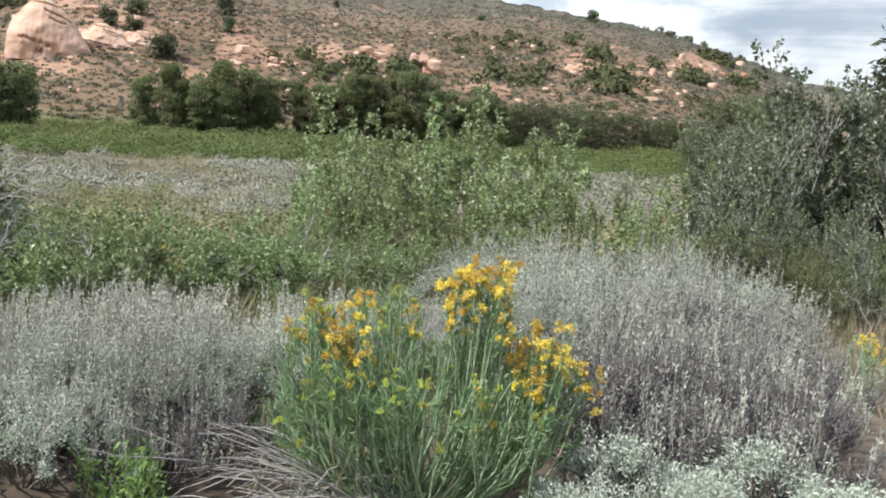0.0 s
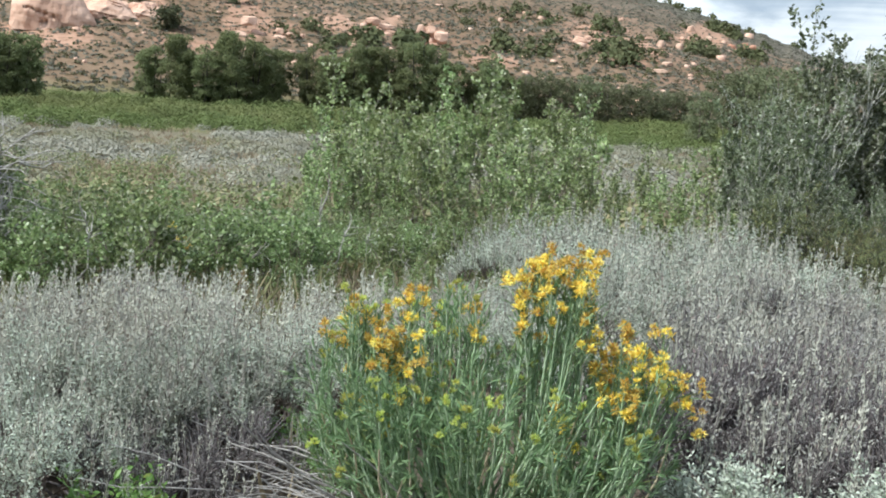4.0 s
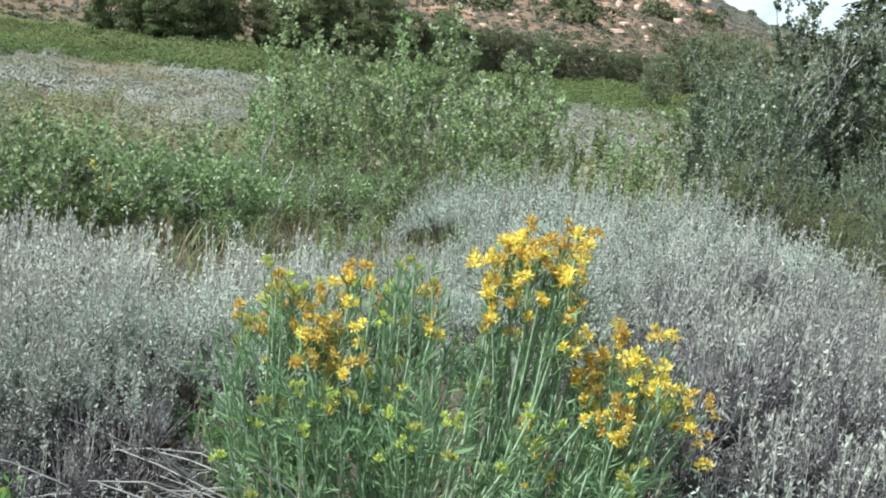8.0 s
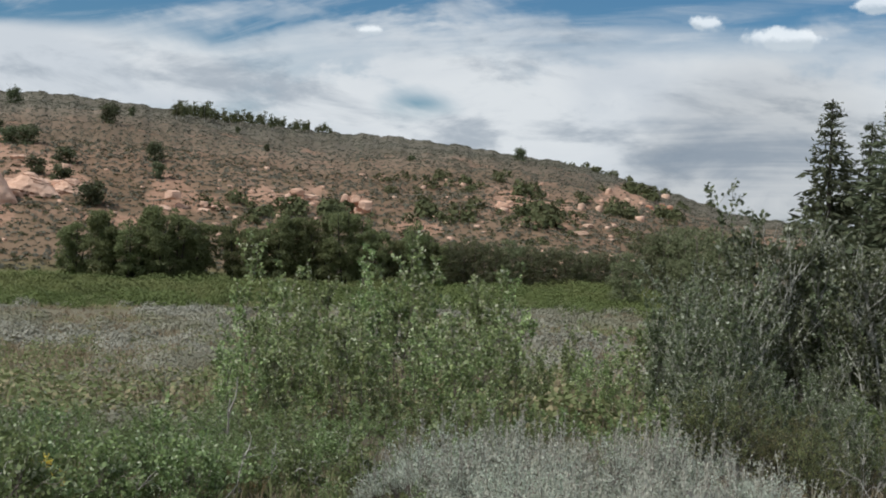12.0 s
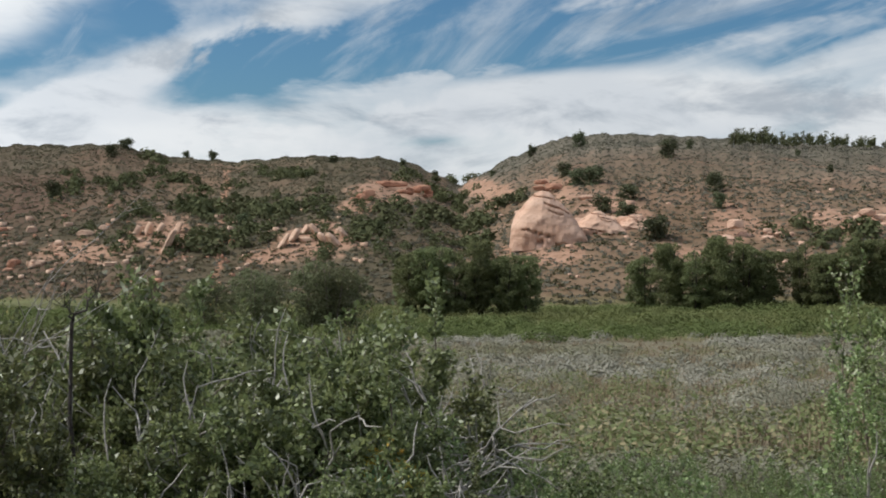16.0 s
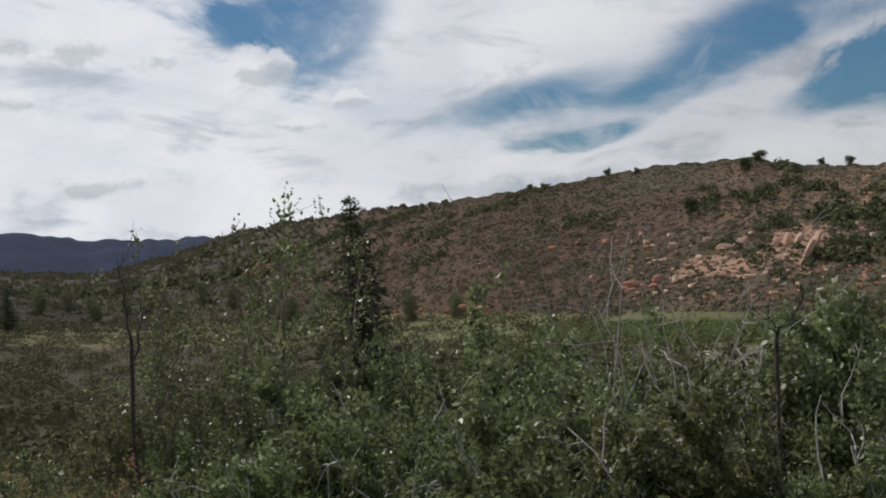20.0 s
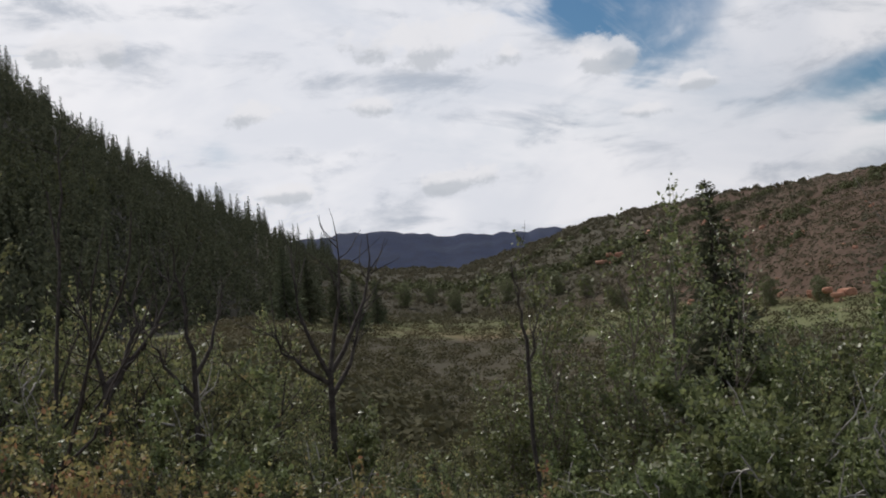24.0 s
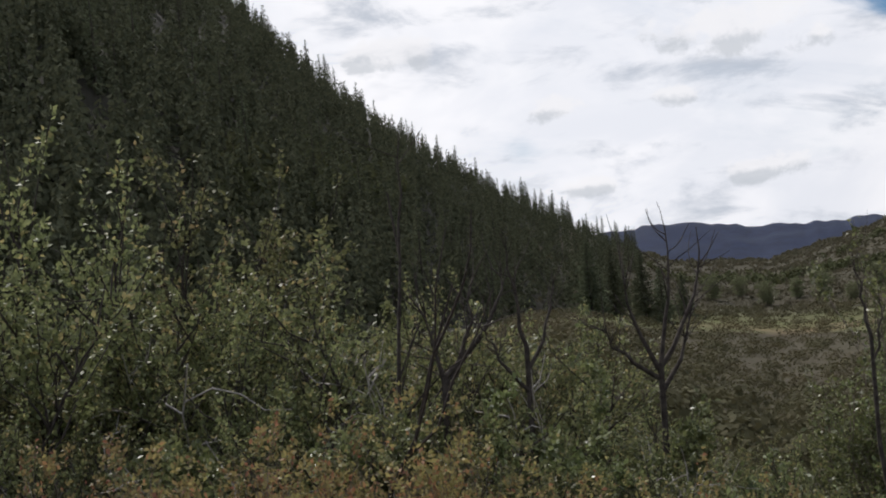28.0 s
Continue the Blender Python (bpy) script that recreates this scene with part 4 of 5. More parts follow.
great_boulder(61.1, -0.75, 3.8, 2.9, "great smooth pale pink sandstone boulder cracked near its top")
great_boulder(58.6, -0.15, 2.6, 1.3, "low sloping pink sandstone shoulder beside the great boulder")
great_boulder(57.0, 0.0, 1.6, .9, "low sloping pink sandstone shoulder beside the great boulder")
rock_at(61.0, 2.15, 1.5, .6, 2, m_red_rock, "red broken ledge on top of the boulder", 5, "rock_ledge", 0, 0.8)
for psi, up, w, h, seed in ((58.9, .75, 2.6, 1.0, 7), (57.5, .45, 2.1, .9, 8), (59.3, 1.4, 1.2, .5, 9), (56.7, .3, .9, .4, 10), (52.5, 0.1, 1.9, 1.1, 11), (45.9, 0.3, 1.4, .7, 12), (43.5, 0.1, 1.1, 1.0, 13), (36.0, .6, 1.6, .8, 14), (50.6, -.3, .9, .5, 15)):
    rock_at(psi, up, w, h, seed, m_rock, "crumbling pink sandstone outcrop on the brushy slope", 8, flat=0.6, lift=-0.06)
for psi, up, w, h, seed in ((32.6, .55, .5, .65, 21), (31.7, .45, .6, .55, 22), (32.2, -.4, .7, .35, 23), (32.6, -.75, .9, .4, 24), (31.3, 1.35, .45, .6, 25), (30.4, .9, .4, .4, 26),
                            (84.4, -.3, .7, .55, 27), (85.6, .35, .85, .55, 28), (82.1, -1.35, 1.0, .35, 29), (85.4, -1.25, 1.1, .55, 30), (83.2, .1, .9, .5, 31), (82.4, .35, .7, .4, 32), (84.0, .5, .5, .4, 33)):
    rock_at(psi, up, w * 0.8, h * 0.75, seed, m_pale_rock, "pale fallen sandstone boulder on the slope", 1, "boulder", flat=0.7, lift=0.2)
for k, (psi, up, w, h, lean) in enumerate(((74.05, -.25, .34, 1.1, 34), (73.55, .0, .30, 1.0, 32), (73.0, .25, .34, .8, 30), (72.5, .2, .30, .9, -36), (72.1, -.1, .32, 1.2, -40), (71.65, -.2, .34, 1.2, -42), (71.2, .1, .30, .9, -38), (72.9, -.35, .8, .35, 10),
                                           (79.5, -.1, .32, 1.6, 26), (79.9, .3, .34, 1.0, 24), (80.4, .35, .40, .8, 20), (80.9, .25, .5, .6, 12), (79.0, .45, .30, .9, 26))):
    rock_at(psi, up, w, h, 41 + k, m_pale_rock, "tilted pale sandstone slab standing from the slope", 1, "sandstone_slab", lean, 0.9, 0.2)
for psi, up, w, h, seed in ((70.1, 1.75, 1.1, .6, 51), (68.6, 2.15, 1.6, .55, 52), (67.4, 2.0, 1.2, .6, 53), (28.8, .6, 1.0, .6, 54), (94.8, -2.2, 1.8, 1.0, 55), (96.0, -2.2, 1.2, .7, 56),
                            (86.6, -1.2, 1.0, .6, 57), (105.4, .3, 1.0, .5, 58), (76.9, -1.2, .4, .5, 59), (77.3, -2.4, .45, .6, 60), (76.6, -.4, .3, .3, 61), (88.0, -1.4, 1.2, .7, 62)):
    rock_at(psi, up, w, h, seed, m_red_rock, "reddish sandstone ledge broken into blocks", 7, "rock_ledge", flat=0.85)

# loose stones down the slopes
rng = np.random.default_rng(70)
for name, mat, label, p0, p1, up0, up1, n in (("loose_stones", m_rock, "scattered pink stones on the hillside", 28, 64, -2.5, 1.6, 130),
                                               ("loose_stones", m_pale_rock, "scattered pale stones on the rocky spur", 70, 88, -2.6, 1.0, 150),
                                               ("loose_stones", m_red_rock, "scattered red stones on the hillside", 76.4, 104, -2.5, 1.8, 130)):
    vs = []
    for k in range(n):
        p, d = on_slope(rng.uniform(p0, p1), rng.uniform(up0, up1))
        s = d * rng.uniform(0.0008, 0.0032)
        box = np.array([(x, y, z) for x in (-1, 1) for y in (-1, 1) for z in (-1, 1)], float) * rng.uniform(0.5, 1.0, 3) * s + rng.normal(0, 0.18, (8, 3)) * s
        vs.append(box + np.array(p))
    quad = np.array([(0, 1, 3, 2), (4, 6, 7, 5), (0, 4, 5, 1), (2, 3, 7, 6), (0, 2, 6, 4), (1, 5, 7, 3)])
    tagged(new(name, mesh_from(name, np.concatenate(vs), np.concatenate([quad + 8 * k for k in range(n)]), mat)), label, "stones", kind="stuff")

# low brush over the hillsides
rng = np.random.default_rng(71)
pl, psi, d = scatter(rng, 92000, 20, 118, 166, 540, 0.75)
rf, rr = np.interp(psi, FOOT[:, 0], FOOT[:, 1]), np.interp(psi, RIDGE[:, 0], RIDGE[:, 1])
el = np.degrees(np.arctan2(pl[:, 2] - EYE, d))
pl = pl[(d > rf + 3) & (d < rr + 15) & ((bare(psi, el, pl[:, 0], pl[:, 1]) < 0.1) | (rng.uniform(0, 1, len(d)) < 0.12))]
# brush past this direction gets the darker material with backlit shade in its colour
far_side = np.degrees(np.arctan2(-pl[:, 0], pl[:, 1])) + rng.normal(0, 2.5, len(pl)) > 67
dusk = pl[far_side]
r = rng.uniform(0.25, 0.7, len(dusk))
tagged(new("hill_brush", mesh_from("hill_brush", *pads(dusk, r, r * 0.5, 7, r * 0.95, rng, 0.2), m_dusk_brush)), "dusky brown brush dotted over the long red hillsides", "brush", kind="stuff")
pl = pl[~far_side]
r = rng.uniform(0.22, 0.62, len(pl))
tagged(new("hill_brush", mesh_from("hill_brush", *pads(pl, r, r * 0.5, 7, r * 0.95, rng, 0.2), m_hillbrush)), "low grey-brown brush dotted over the hillsides", "brush", kind="stuff")


pl, psi, d = scatter(rng, 7000, 96, 121, 330, 1150, 1.0)
r = rng.uniform(0.5, 1.3, len(pl)) * (0.6 + d / 500)
tagged(new("hill_brush", mesh_from("hill_brush", *tufts(pl, r, r * 0.7, 6, r * 1.0, rng, 0.4, 0.7), m_dusk_brush)), "dusky brush over the hills up the valley", "brush", kind="stuff")


for mat, seed in ((m_olive, 75), (m_hillbrush, 76)):
    rng = np.random.default_rng(seed)
    psi = rng.uniform(24, 94, 6000)
    rf = np.interp(psi, FOOT[:, 0], FOOT[:, 1])
    d = rf + 2 + 110 * rng.uniform(0, 1, 6000) ** 1.3
    pl = np.stack([-np.sin(np.radians(psi)) * d, np.cos(np.radians(psi)) * d, land(psi, d)], -1)
    r = rng.uniform(0.25, 0.8, len(pl))
    tagged(new("foot_brush", mesh_from("foot_brush", *pads(pl, r, r * 0.55, 9, r * 0.8, rng, 0.25), mat)), "low brush and bunch grass at the foot of the hills", "brush", kind="stuff")


def brush_patch(spots, per, label):
    vs = []
    for psi, up, w, h in spots:
        p, d = on_slope(psi, up)
        s = d * radians(1.0)
        n = max(3, int(w * 7))
        psis = psi + rng.normal(0, w * 0.33, n)
        for q in psis:
            c = at(q, d + rng.normal(0, 6))
            vs.append((c.x, c.y, c.z, h * s * rng.uniform(0.5, 1.0)))
    vs = np.array(vs)
    r = vs[:, 3]
    return tagged(new("oak_brush", mesh_from("oak_brush", *pads(vs[:, :3], r * 0.8, r, per, r * 0.42, rng, 0.6), m_oak)), label, "brush", kind="stuff")


brush_patch(((44.9, -.6, 1.4, .8), (46.7, -.4, 1.2, .7), (48.5, -.8, 1.4, .6), (39.2, -.4, 2.2, .7), (38.3, 1.5, .8, .4), (39.5, 1.6, .8, .4), (34.2, -.3, 1.6, .9), (35.3, 1.0, .9, .6),
             (35.5, -.1, 1.2, .6), (50.1, -.3, 1., .5), (30.6, .2, 1.6, .7), (29.6, 1.1, 1.6, .6), (28.6, .2, 1.4, .6), (32.0, 2.2, 2.4, .35)), 60, "dark green oak brush thickets on the slope")
brush_patch(((62.7, 1.4, 1.4, .6), (64.5, .3, 2.0, .7), (66.1, .5, 1.6, .7), (67.3, .8, 1.8, .6), (70.1, -.1, 1.8, .7), (66.1, 1.3, 1.4, .6), (68.6, .5, 2., .7), (72.3, 1., 1.5, .5), (74.0, 2.7, 2.6, .45),
             (76.0, 1.1, 1.6, .6), (78.2, 1.0, 2., .8), (74.6, .9, 2.2, .7), (77.8, -.7, 1.2, .8), (75.6, -.2, 2.0, .7), (65.0, -.8, 2.0, .6)), 60, "dense green oak brush in the draw")
brush_patch([(rng.uniform(64.5, 84), rng.uniform(-1.6, 2.9), rng.uniform(0.4, 1.3), rng.uniform(0.25, 0.5)) for _ in range(85)], 46, "low dark oak brush scattered over the spur")
brush_patch([(rng.uniform(26, 44), rng.uniform(-1.4, 1.6), rng.uniform(0.3, 0.9), rng.uniform(0.25, 0.5)) for _ in range(34)], 46, "dark oak brush among the pale rocks")
brush_patch(((82.0, 2.3, 1.4, .5), (80.9, 2.3, 1.2, .5), (80.0, 3.4, 1.0, .5), (79.0, 2.4, 1.2, .5), (84.5, 1.7, .4, .5), (90.0, 1.6, 2.0, .4), (94.5, 2.5, 2.4, .4), (96.8, 1.5, 2.4, .4), (92.5, 3.2, 2.4, .35),
             (97.4, .2, 2.0, .4), (99.5, 2.2, 3., .35), (102, 1.6, 3., .4), (104, 1., 3., .5), (101, .2, 3., .5), (106, .6, 2., .6), (89.1, 1.4, 1.2, .3)), 50, "dusky oak brush on the long red hillside")

# junipers standing singly on the hills
juniper = broad_tree("juniper", 31, 4.6, 4.4, 6, 1300, 0.42, m_juniper, m_dark, "dark green juniper tree on the hillside", "tree", "hill junipers", 0.0, 66)
first = True
for psi, up, size in ((59.6, 3.9, 1.3), (55.4, 3.3, 1.3), (53.2, 1.6, 1.0), (56.1, -.6, 1.5), (57.4, .4, 1.2), (58.5, .7, 1.1), (59.8, 2.1, 1.2), (59.0, 2.1, 1.3), (57.3, 1.3, 1.1), (60.3, 2.5, 1.0), (61.9, 3.5, .9),
                      (63.8, 2.6, .8), (35.7, 2.6, 1.0), (53.0, .8, .8), (48, 2.4, .5), (41, 2.3, .6), (54.4, 3.7, .6), (49.4, 3.2, .5), (66.6, 2.6, .7), (68.2, 3.1, .7), (77.3, 3.5, 1.0), (78.6, 3.6, .8), (81.4, 4.0, 1.3),
                      (82.0, 3.6, .9), (84.6, 1.7, 1.0), (87.1, 3.8, .6), (88.5, 3.8, .9), (91.6, 3.4, .9), (92.3, 3.4, .7), (71.6, 3.3, .8), (76.0, .3, .8)):
    p, d = on_slope(psi, up)
    m = Matrix.LocRotScale(p - Vector((0, 0, 0.35)), Euler((0, 0, psi * 7)), Vector((size, size, size * (0.85 + 0.2 * math.sin(psi * 5)))) * 0.9)
    if first:
        juniper.matrix_basis, first = m, False
    else:
        copy_thing(juniper, m)

# the line of aspens along the far ridge
ridge_tree = broad_tree("aspen", 33, 6.6, 5.0, 5, 420, 0.6, m_oak, m_pale, "small green aspen on the bare ridge line", "tree", "ridge aspens", 0.25, 14)
rng = np.random.default_rng(72)
for k in range(34):
    psi = 52.4 - 7.4 * k / 33 + rng.normal(0, 0.08)
    p, d = on_slope(psi, 3.9 - 0.055 * (52.4 - psi) - 0.1 + rng.uniform(-.12, .05))
    s = rng.uniform(0.7, 1.15) * (1.15 - 0.5 * k / 33)
    m = Matrix.LocRotScale(p, Euler((0, 0, k)), Vector((s, s, s)))
    if k == 0:
        ridge_tree.matrix_basis = m
    else:
        copy_thing(ridge_tree, m)

# cottonwoods along the creek at the foot of the hill
cotton = [cottonwood("cottonwood", 80 + k, 9.9, 6.2, 4, 8800, 0.32, m_cotton, m_dark, "tall dark green cottonwood in the creekside row", "tree", "creekside cottonwoods") for k in range(4)]
grey = [cottonwood("willow_tree", 90 + k, 8.6, 6.6, 5, 4600, 0.32, m_creek, m_wood, "grey-green willow tree along the creek", "tree", "creekside willow trees") for k in range(3)]
used = set()


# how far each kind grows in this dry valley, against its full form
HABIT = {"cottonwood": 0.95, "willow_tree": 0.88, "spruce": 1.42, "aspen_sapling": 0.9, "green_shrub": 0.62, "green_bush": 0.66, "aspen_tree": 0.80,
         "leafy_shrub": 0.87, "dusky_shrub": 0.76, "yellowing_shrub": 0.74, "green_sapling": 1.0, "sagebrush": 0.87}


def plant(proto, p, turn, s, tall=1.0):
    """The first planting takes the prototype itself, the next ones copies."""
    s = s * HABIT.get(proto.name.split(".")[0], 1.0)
    m = Matrix.LocRotScale(p, Euler((0, 0, radians(turn))), Vector((s, s, s * tall)))
    if proto.name in used:
        return copy_thing(proto, m @ Matrix.Diagonal((1 / proto.scale.x, 1 / proto.scale.y, 1 / proto.scale.z, 1)))
    used.add(proto.name)
    proto.matrix_basis = m
    return proto


for k, (psi, d, s) in enumerate(((56.6, 158, .80), (55.4, 156, .92), (54.3, 155, 1.02), (53.2, 155, 1.0), (52.0, 156, .98), (51.0, 157, .95), (49.2, 158, .82), (48.3, 157, .98), (47.2, 157, .98), (46.0, 158, .95),
                                 (45.0, 158, .98), (43.9, 158, .98), (42.9, 158, .92), (41.6, 160, .72), (40.6, 160, .85), (39.8, 160, .85), (68.0, 148, .80), (66.9, 147, .98), (65.8, 147, 1.0), (64.5, 148, .95), (63.3, 148, .98), (62.5, 149, .85))):
    plant(cotton[k % 4], at(psi, d), k * 77, s, 0.98 + 0.16 * math.sin(k * 2.4))
for k, (psi, d, s) in enumerate(((38.8, 160, .85), (37.9, 162, .95), (36.9, 161, .85), (36.0, 162, .9), (35.0, 163, .8), (34.0, 163, .75), (33.0, 164, .8), (32.1, 165, .7), (31.2, 165, .7), (30.3, 120, .75), (29.0, 150, 1.1), (28.2, 150, 1.2),
                                 (27.3, 140, 1.2), (26.2, 130, 1.2), (77.6, 120, .7), (76.4, 125, .6), (75.6, 118, .85), (74.9, 122, .75), (72.6, 120, .95), (71.9, 120, .95), (71.0, 122, .85), (78.4, 128, .6))):
    plant(grey[k % 3], at(psi, d), k * 63, s)

# meadow of low willows along the creek, and the sage flat before it
rng = np.random.default_rng(73)
pl, psi, d = scatter(rng, 5200, 18, 92, 80, 168)
rf = np.interp(psi, FOOT[:, 0], FOOT[:, 1])
keep = (d > rf * (0.575 + 0.02 * np.sin(psi * 1.3) + 0.012 * np.sin(psi * 4.7))) & (d < rf)
pl, dk = pl[keep], d[keep]
r = rng.uniform(0.5, 1.0, len(pl)) * (1 + 0.9 * np.clip(waves(pl[:, 0], pl[:, 1], 11, 8, 9) * 2, 0, 1))
tagged(new("meadow_willows", mesh_from("meadow_willows", *pads(pl, r, r * 0.8, 100, r * 0.19, rng, 0.35), m_willow)), "low bright green willow thicket over the creek meadow", "shrubs", kind="stuff")
pl, psi, d = scatter(rng, 2600, 88, 126, 30, 420, 1.5)
r = rng.uniform(0.5, 1.3, len(pl)) * (1 + d / 260)
tagged(new("valley_brush", mesh_from("valley_brush", *pads(pl, r, r * 0.6, 64, r * 0.2, rng, 0.4), m_olive)), "green and tan brush over the upper valley floor", "shrubs", kind="stuff")
for count, d0, d1, per, fine in ((2300, 46, 99, 150, 0.185), (480, 19, 46, 520, 0.085)):
    pl, psi, d = scatter(rng, count, 14, 84, d0, d1, 1.0)
    pl = pl[waves(pl[:, 0], pl[:, 1], 9, 8, 6) + rng.normal(0, .15, len(pl)) > (-0.1 if d0 > 40 else 0.0)]
    r = rng.uniform(0.35, 1.05, len(pl))
    tagged(new("sage_flat", mesh_from("sage_flat", *pads(pl, r, r * 0.72, per, r * fine, rng, 0.36), m_flat)), "pale grey sagebrush covering the flat", "shrubs", kind="stuff")
pl, psi, d = scatter(rng, 2600, 84, 132, 12, 120, 1.3)
r = rng.uniform(0.3, 0.6, len(pl))
tagged(new("dry_brush", mesh_from("dry_brush", *tufts(pl, r, r * 0.9, 46, r * 0.3, rng, 0.9, 0.35), m_olive)), "dull green grass and brush beyond the thicket", "shrubs", kind="stuff")

pl, psi, d = scatter(rng, 260, 50, 66, 12, 28)
r = rng.uniform(0.2, 0.42, len(pl))
tagged(new("sage_flat", mesh_from("sage_flat", *pads(pl, r, r * 0.9, 240, r * 0.15, rng, 0.3), m_flat)), "pale sagebrush mounds at the edge of the thicket", "shrubs", kind="stuff")
pl, psi, d = scatter(rng, 3000, 16, 80, 16, 98, 1.1)
tagged(new("tan_grass", mesh_from("tan_grass", *tufts(pl, 0.40, 0.26, 20, 0.36, rng, 1.4, 0.12), m_straw)), "tan bunch grass between the sage mounds", "grass", kind="stuff")
pl, psi, d = scatter(rng, 1200, 16, 80, 14, 80, 1.4)
pl = pl[waves(pl[:, 0], pl[:, 1], 9, 8, 6) < 0.15]
r = rng.uniform(0.3, 0.8, len(pl))
tagged(new("green_brush", mesh_from("green_brush", *pads(pl, r, r * 0.8, 150, r * 0.13, rng, 0.5), m_grass)), "dull green brush among the sage", "shrubs", kind="stuff")
# dark trees at the head of the valley
head = [plant(grey[k % 3], at(psi, d), k * 50, s) for k, (psi, d, s) in enumerate(((104.2, 300, .9), (105.6, 330, 1.0), (107.0, 380, 1.1), (108.4, 420, 1.2), (109.5, 400, .9), (110.8, 440, 1.3), (112.0, 450, 1.1), (113.4, 440, 1.3), (114.6, 460, 1.1), (115.8, 440, 1.3), (103, 260, .8), (101.2, 240, .8), (98.5, 230, .8), (96.2, 225, .7)))]
brush_patch(((105, .2, 3, .4), (107.5, .0, 3, .5), (110, -.2, 3, .5), (112.5, -.5, 3, .5), (115, -.3, 3, .5), (117, -.1, 2, .5), (108.5, .9, 3, .4)), 40, "dark brush at the head of the valley")

# the shaded conifer forest on the steep slope
firs = [conifer("fir_tree", 100 + k, 13.0, 26, 8, m_spruce, "dark fir tree on the shaded forest slope", "tree", "forest slope firs", 0.20 + 0.04 * k) for k in range(3)]
rng = np.random.default_rng(74)
for k in range(260):
    psi = rng.uniform(119.2, 152)
    rr = float(np.interp(psi, RIDGE[:, 0], RIDGE[:, 1]))
    rf = float(np.interp(psi, FOOT[:, 0], FOOT[:, 1]))
    d = rr - abs(rng.normal(0, 9)) if k % 3 else rf + (rr - rf) * rng.uniform(0.0, 0.6) ** 1.5
    plant(firs[k % 3], at(psi, d), k * 41, rng.uniform(1.0, 1.6) if k % 3 else rng.uniform(0.6, 1.0) * (0.7 if d < 130 else 1.0))
pl, psi, d = scatter(rng, 5400, 119, 154, 70, 760, 1.3)
rr, rf = np.interp(psi, RIDGE[:, 0], RIDGE[:, 1]), np.interp(psi, FOOT[:, 0], FOOT[:, 1])
keep = (d < rr + 5) & (d > rf * 0.95)
pl, near_top = pl[keep], (d > rr - 40)[keep]
vs, ax, ln = [], [], []
for p, top in zip(pl, near_top):
    h = rng.uniform(4, 7) if top else rng.uniform(6, 11)
    k = rng.uniform(0.05, 1.0, 66) ** 0.9
    az = rng.uniform(0, 6.28, 66)
    reach = h * 0.13 * (1 - k) + 0.2
    out = np.stack([np.cos(az), np.sin(az), -0.9 + 0 * az], -1)
    vs.append(p + out * reach[:, None] * 0.35 + np.stack([0 * k, 0 * k, k * h], -1)), ax.append(out + rng.normal(0, 0.25, (66, 3))), ln.append(reach * 0.7 + 0.35)
ln = np.concatenate(ln)
tagged(new("conifer_forest", mesh_from("conifer_forest", *leaves(np.concatenate(vs), np.concatenate(ax), ln, ln * 0.62, rng), m_spruce)), "dense dark conifer forest on the steep slope", "forest", kind="stuff")
spots = np.array([tuple(on_slope(rng.uniform(130, 139), rng.uniform(4.5, 8.0), 60)[0]) for _ in range(110)])
tagged(new("aspen_grove", mesh_from("aspen_grove", *tufts(spots, 2.6, 5.0, 60, 0.9, rng, 0.2, 0.6), m_oak)), "paler aspen grove among the dark conifers", "forest", kind="stuff")
# single spruces nearer by
spruce = conifer("spruce", 120, 6.0, 26, 13, m_spruce, "dark spruce standing above the thicket", "tree", "single spruces", 0.58, 0.12, 12)
plant(spruce, at(100.8, 45), 20, 1.0)
for psi, d, s in ((21.2, 62, 1.8), (19.4, 66, 1.72), (18.5, 60, 1.76), (17.6, 58, 1.66), (16.2, 57, 1.7), (14.8, 60, 1.8), (20.4, 70, 1.5), (12.5, 55, 1.8), (18.0, 75, 1.7), (118.2, 150, 1.5), (117.2, 190, 1.5), (119.0, 140, 1.7), (120.4, 130, 1.6), (121.5, 120, 1.6)):
    plant(spruce, at(psi, d if psi < 100 else d * 1.6), psi * 50, s * 0.84 if psi < 100 else s * 0.95)

# ---- thickets of leafy shrubs ----
aspens = [leafy_shrub("aspen_sapling", 200 + k, 2.3, 3, 13, 2, 1250, 0.075, 0.058, m_aspen, m_wood, "young green aspen sapling in the thicket", "shrub", "aspen saplings",
                      thick=0.014, upright=0.34, crook=0.10, splay=0.16) for k in range(4)]
mids = [leafy_shrub("green_shrub", 260 + k, 1.5, 8, 8, 2, 3000, 0.052, 0.032, m_bush, m_wood, "low green leafy shrub before the saplings", "shrub", "green shrubs",
                    bare=1, thick=0.012, upright=0.12, crook=0.22, splay=0.6) for k in range(3)]
berries = [leafy_shrub("leafy_shrub", 210 + k, 1.5, 9, 9, 2, 12500, 0.044, 0.025, m_berry, m_wood, "dense dark green leafy shrub with grey twigs", "shrub", "thicket shrubs",
                       bare=13, thick=0.012, upright=0.10, crook=0.24, splay=0.6) for k in range(4)]
bushes = [leafy_shrub("green_bush", 280 + k, 0.9, 10, 7, 2, 2300, 0.044, 0.028, m_bush, m_wood, "low round-leaved green bush among the sage", "shrub", "low bushes",
                      bare=1, thick=0.009, upright=0.10, crook=0.22, splay=0.75) for k in range(3)]
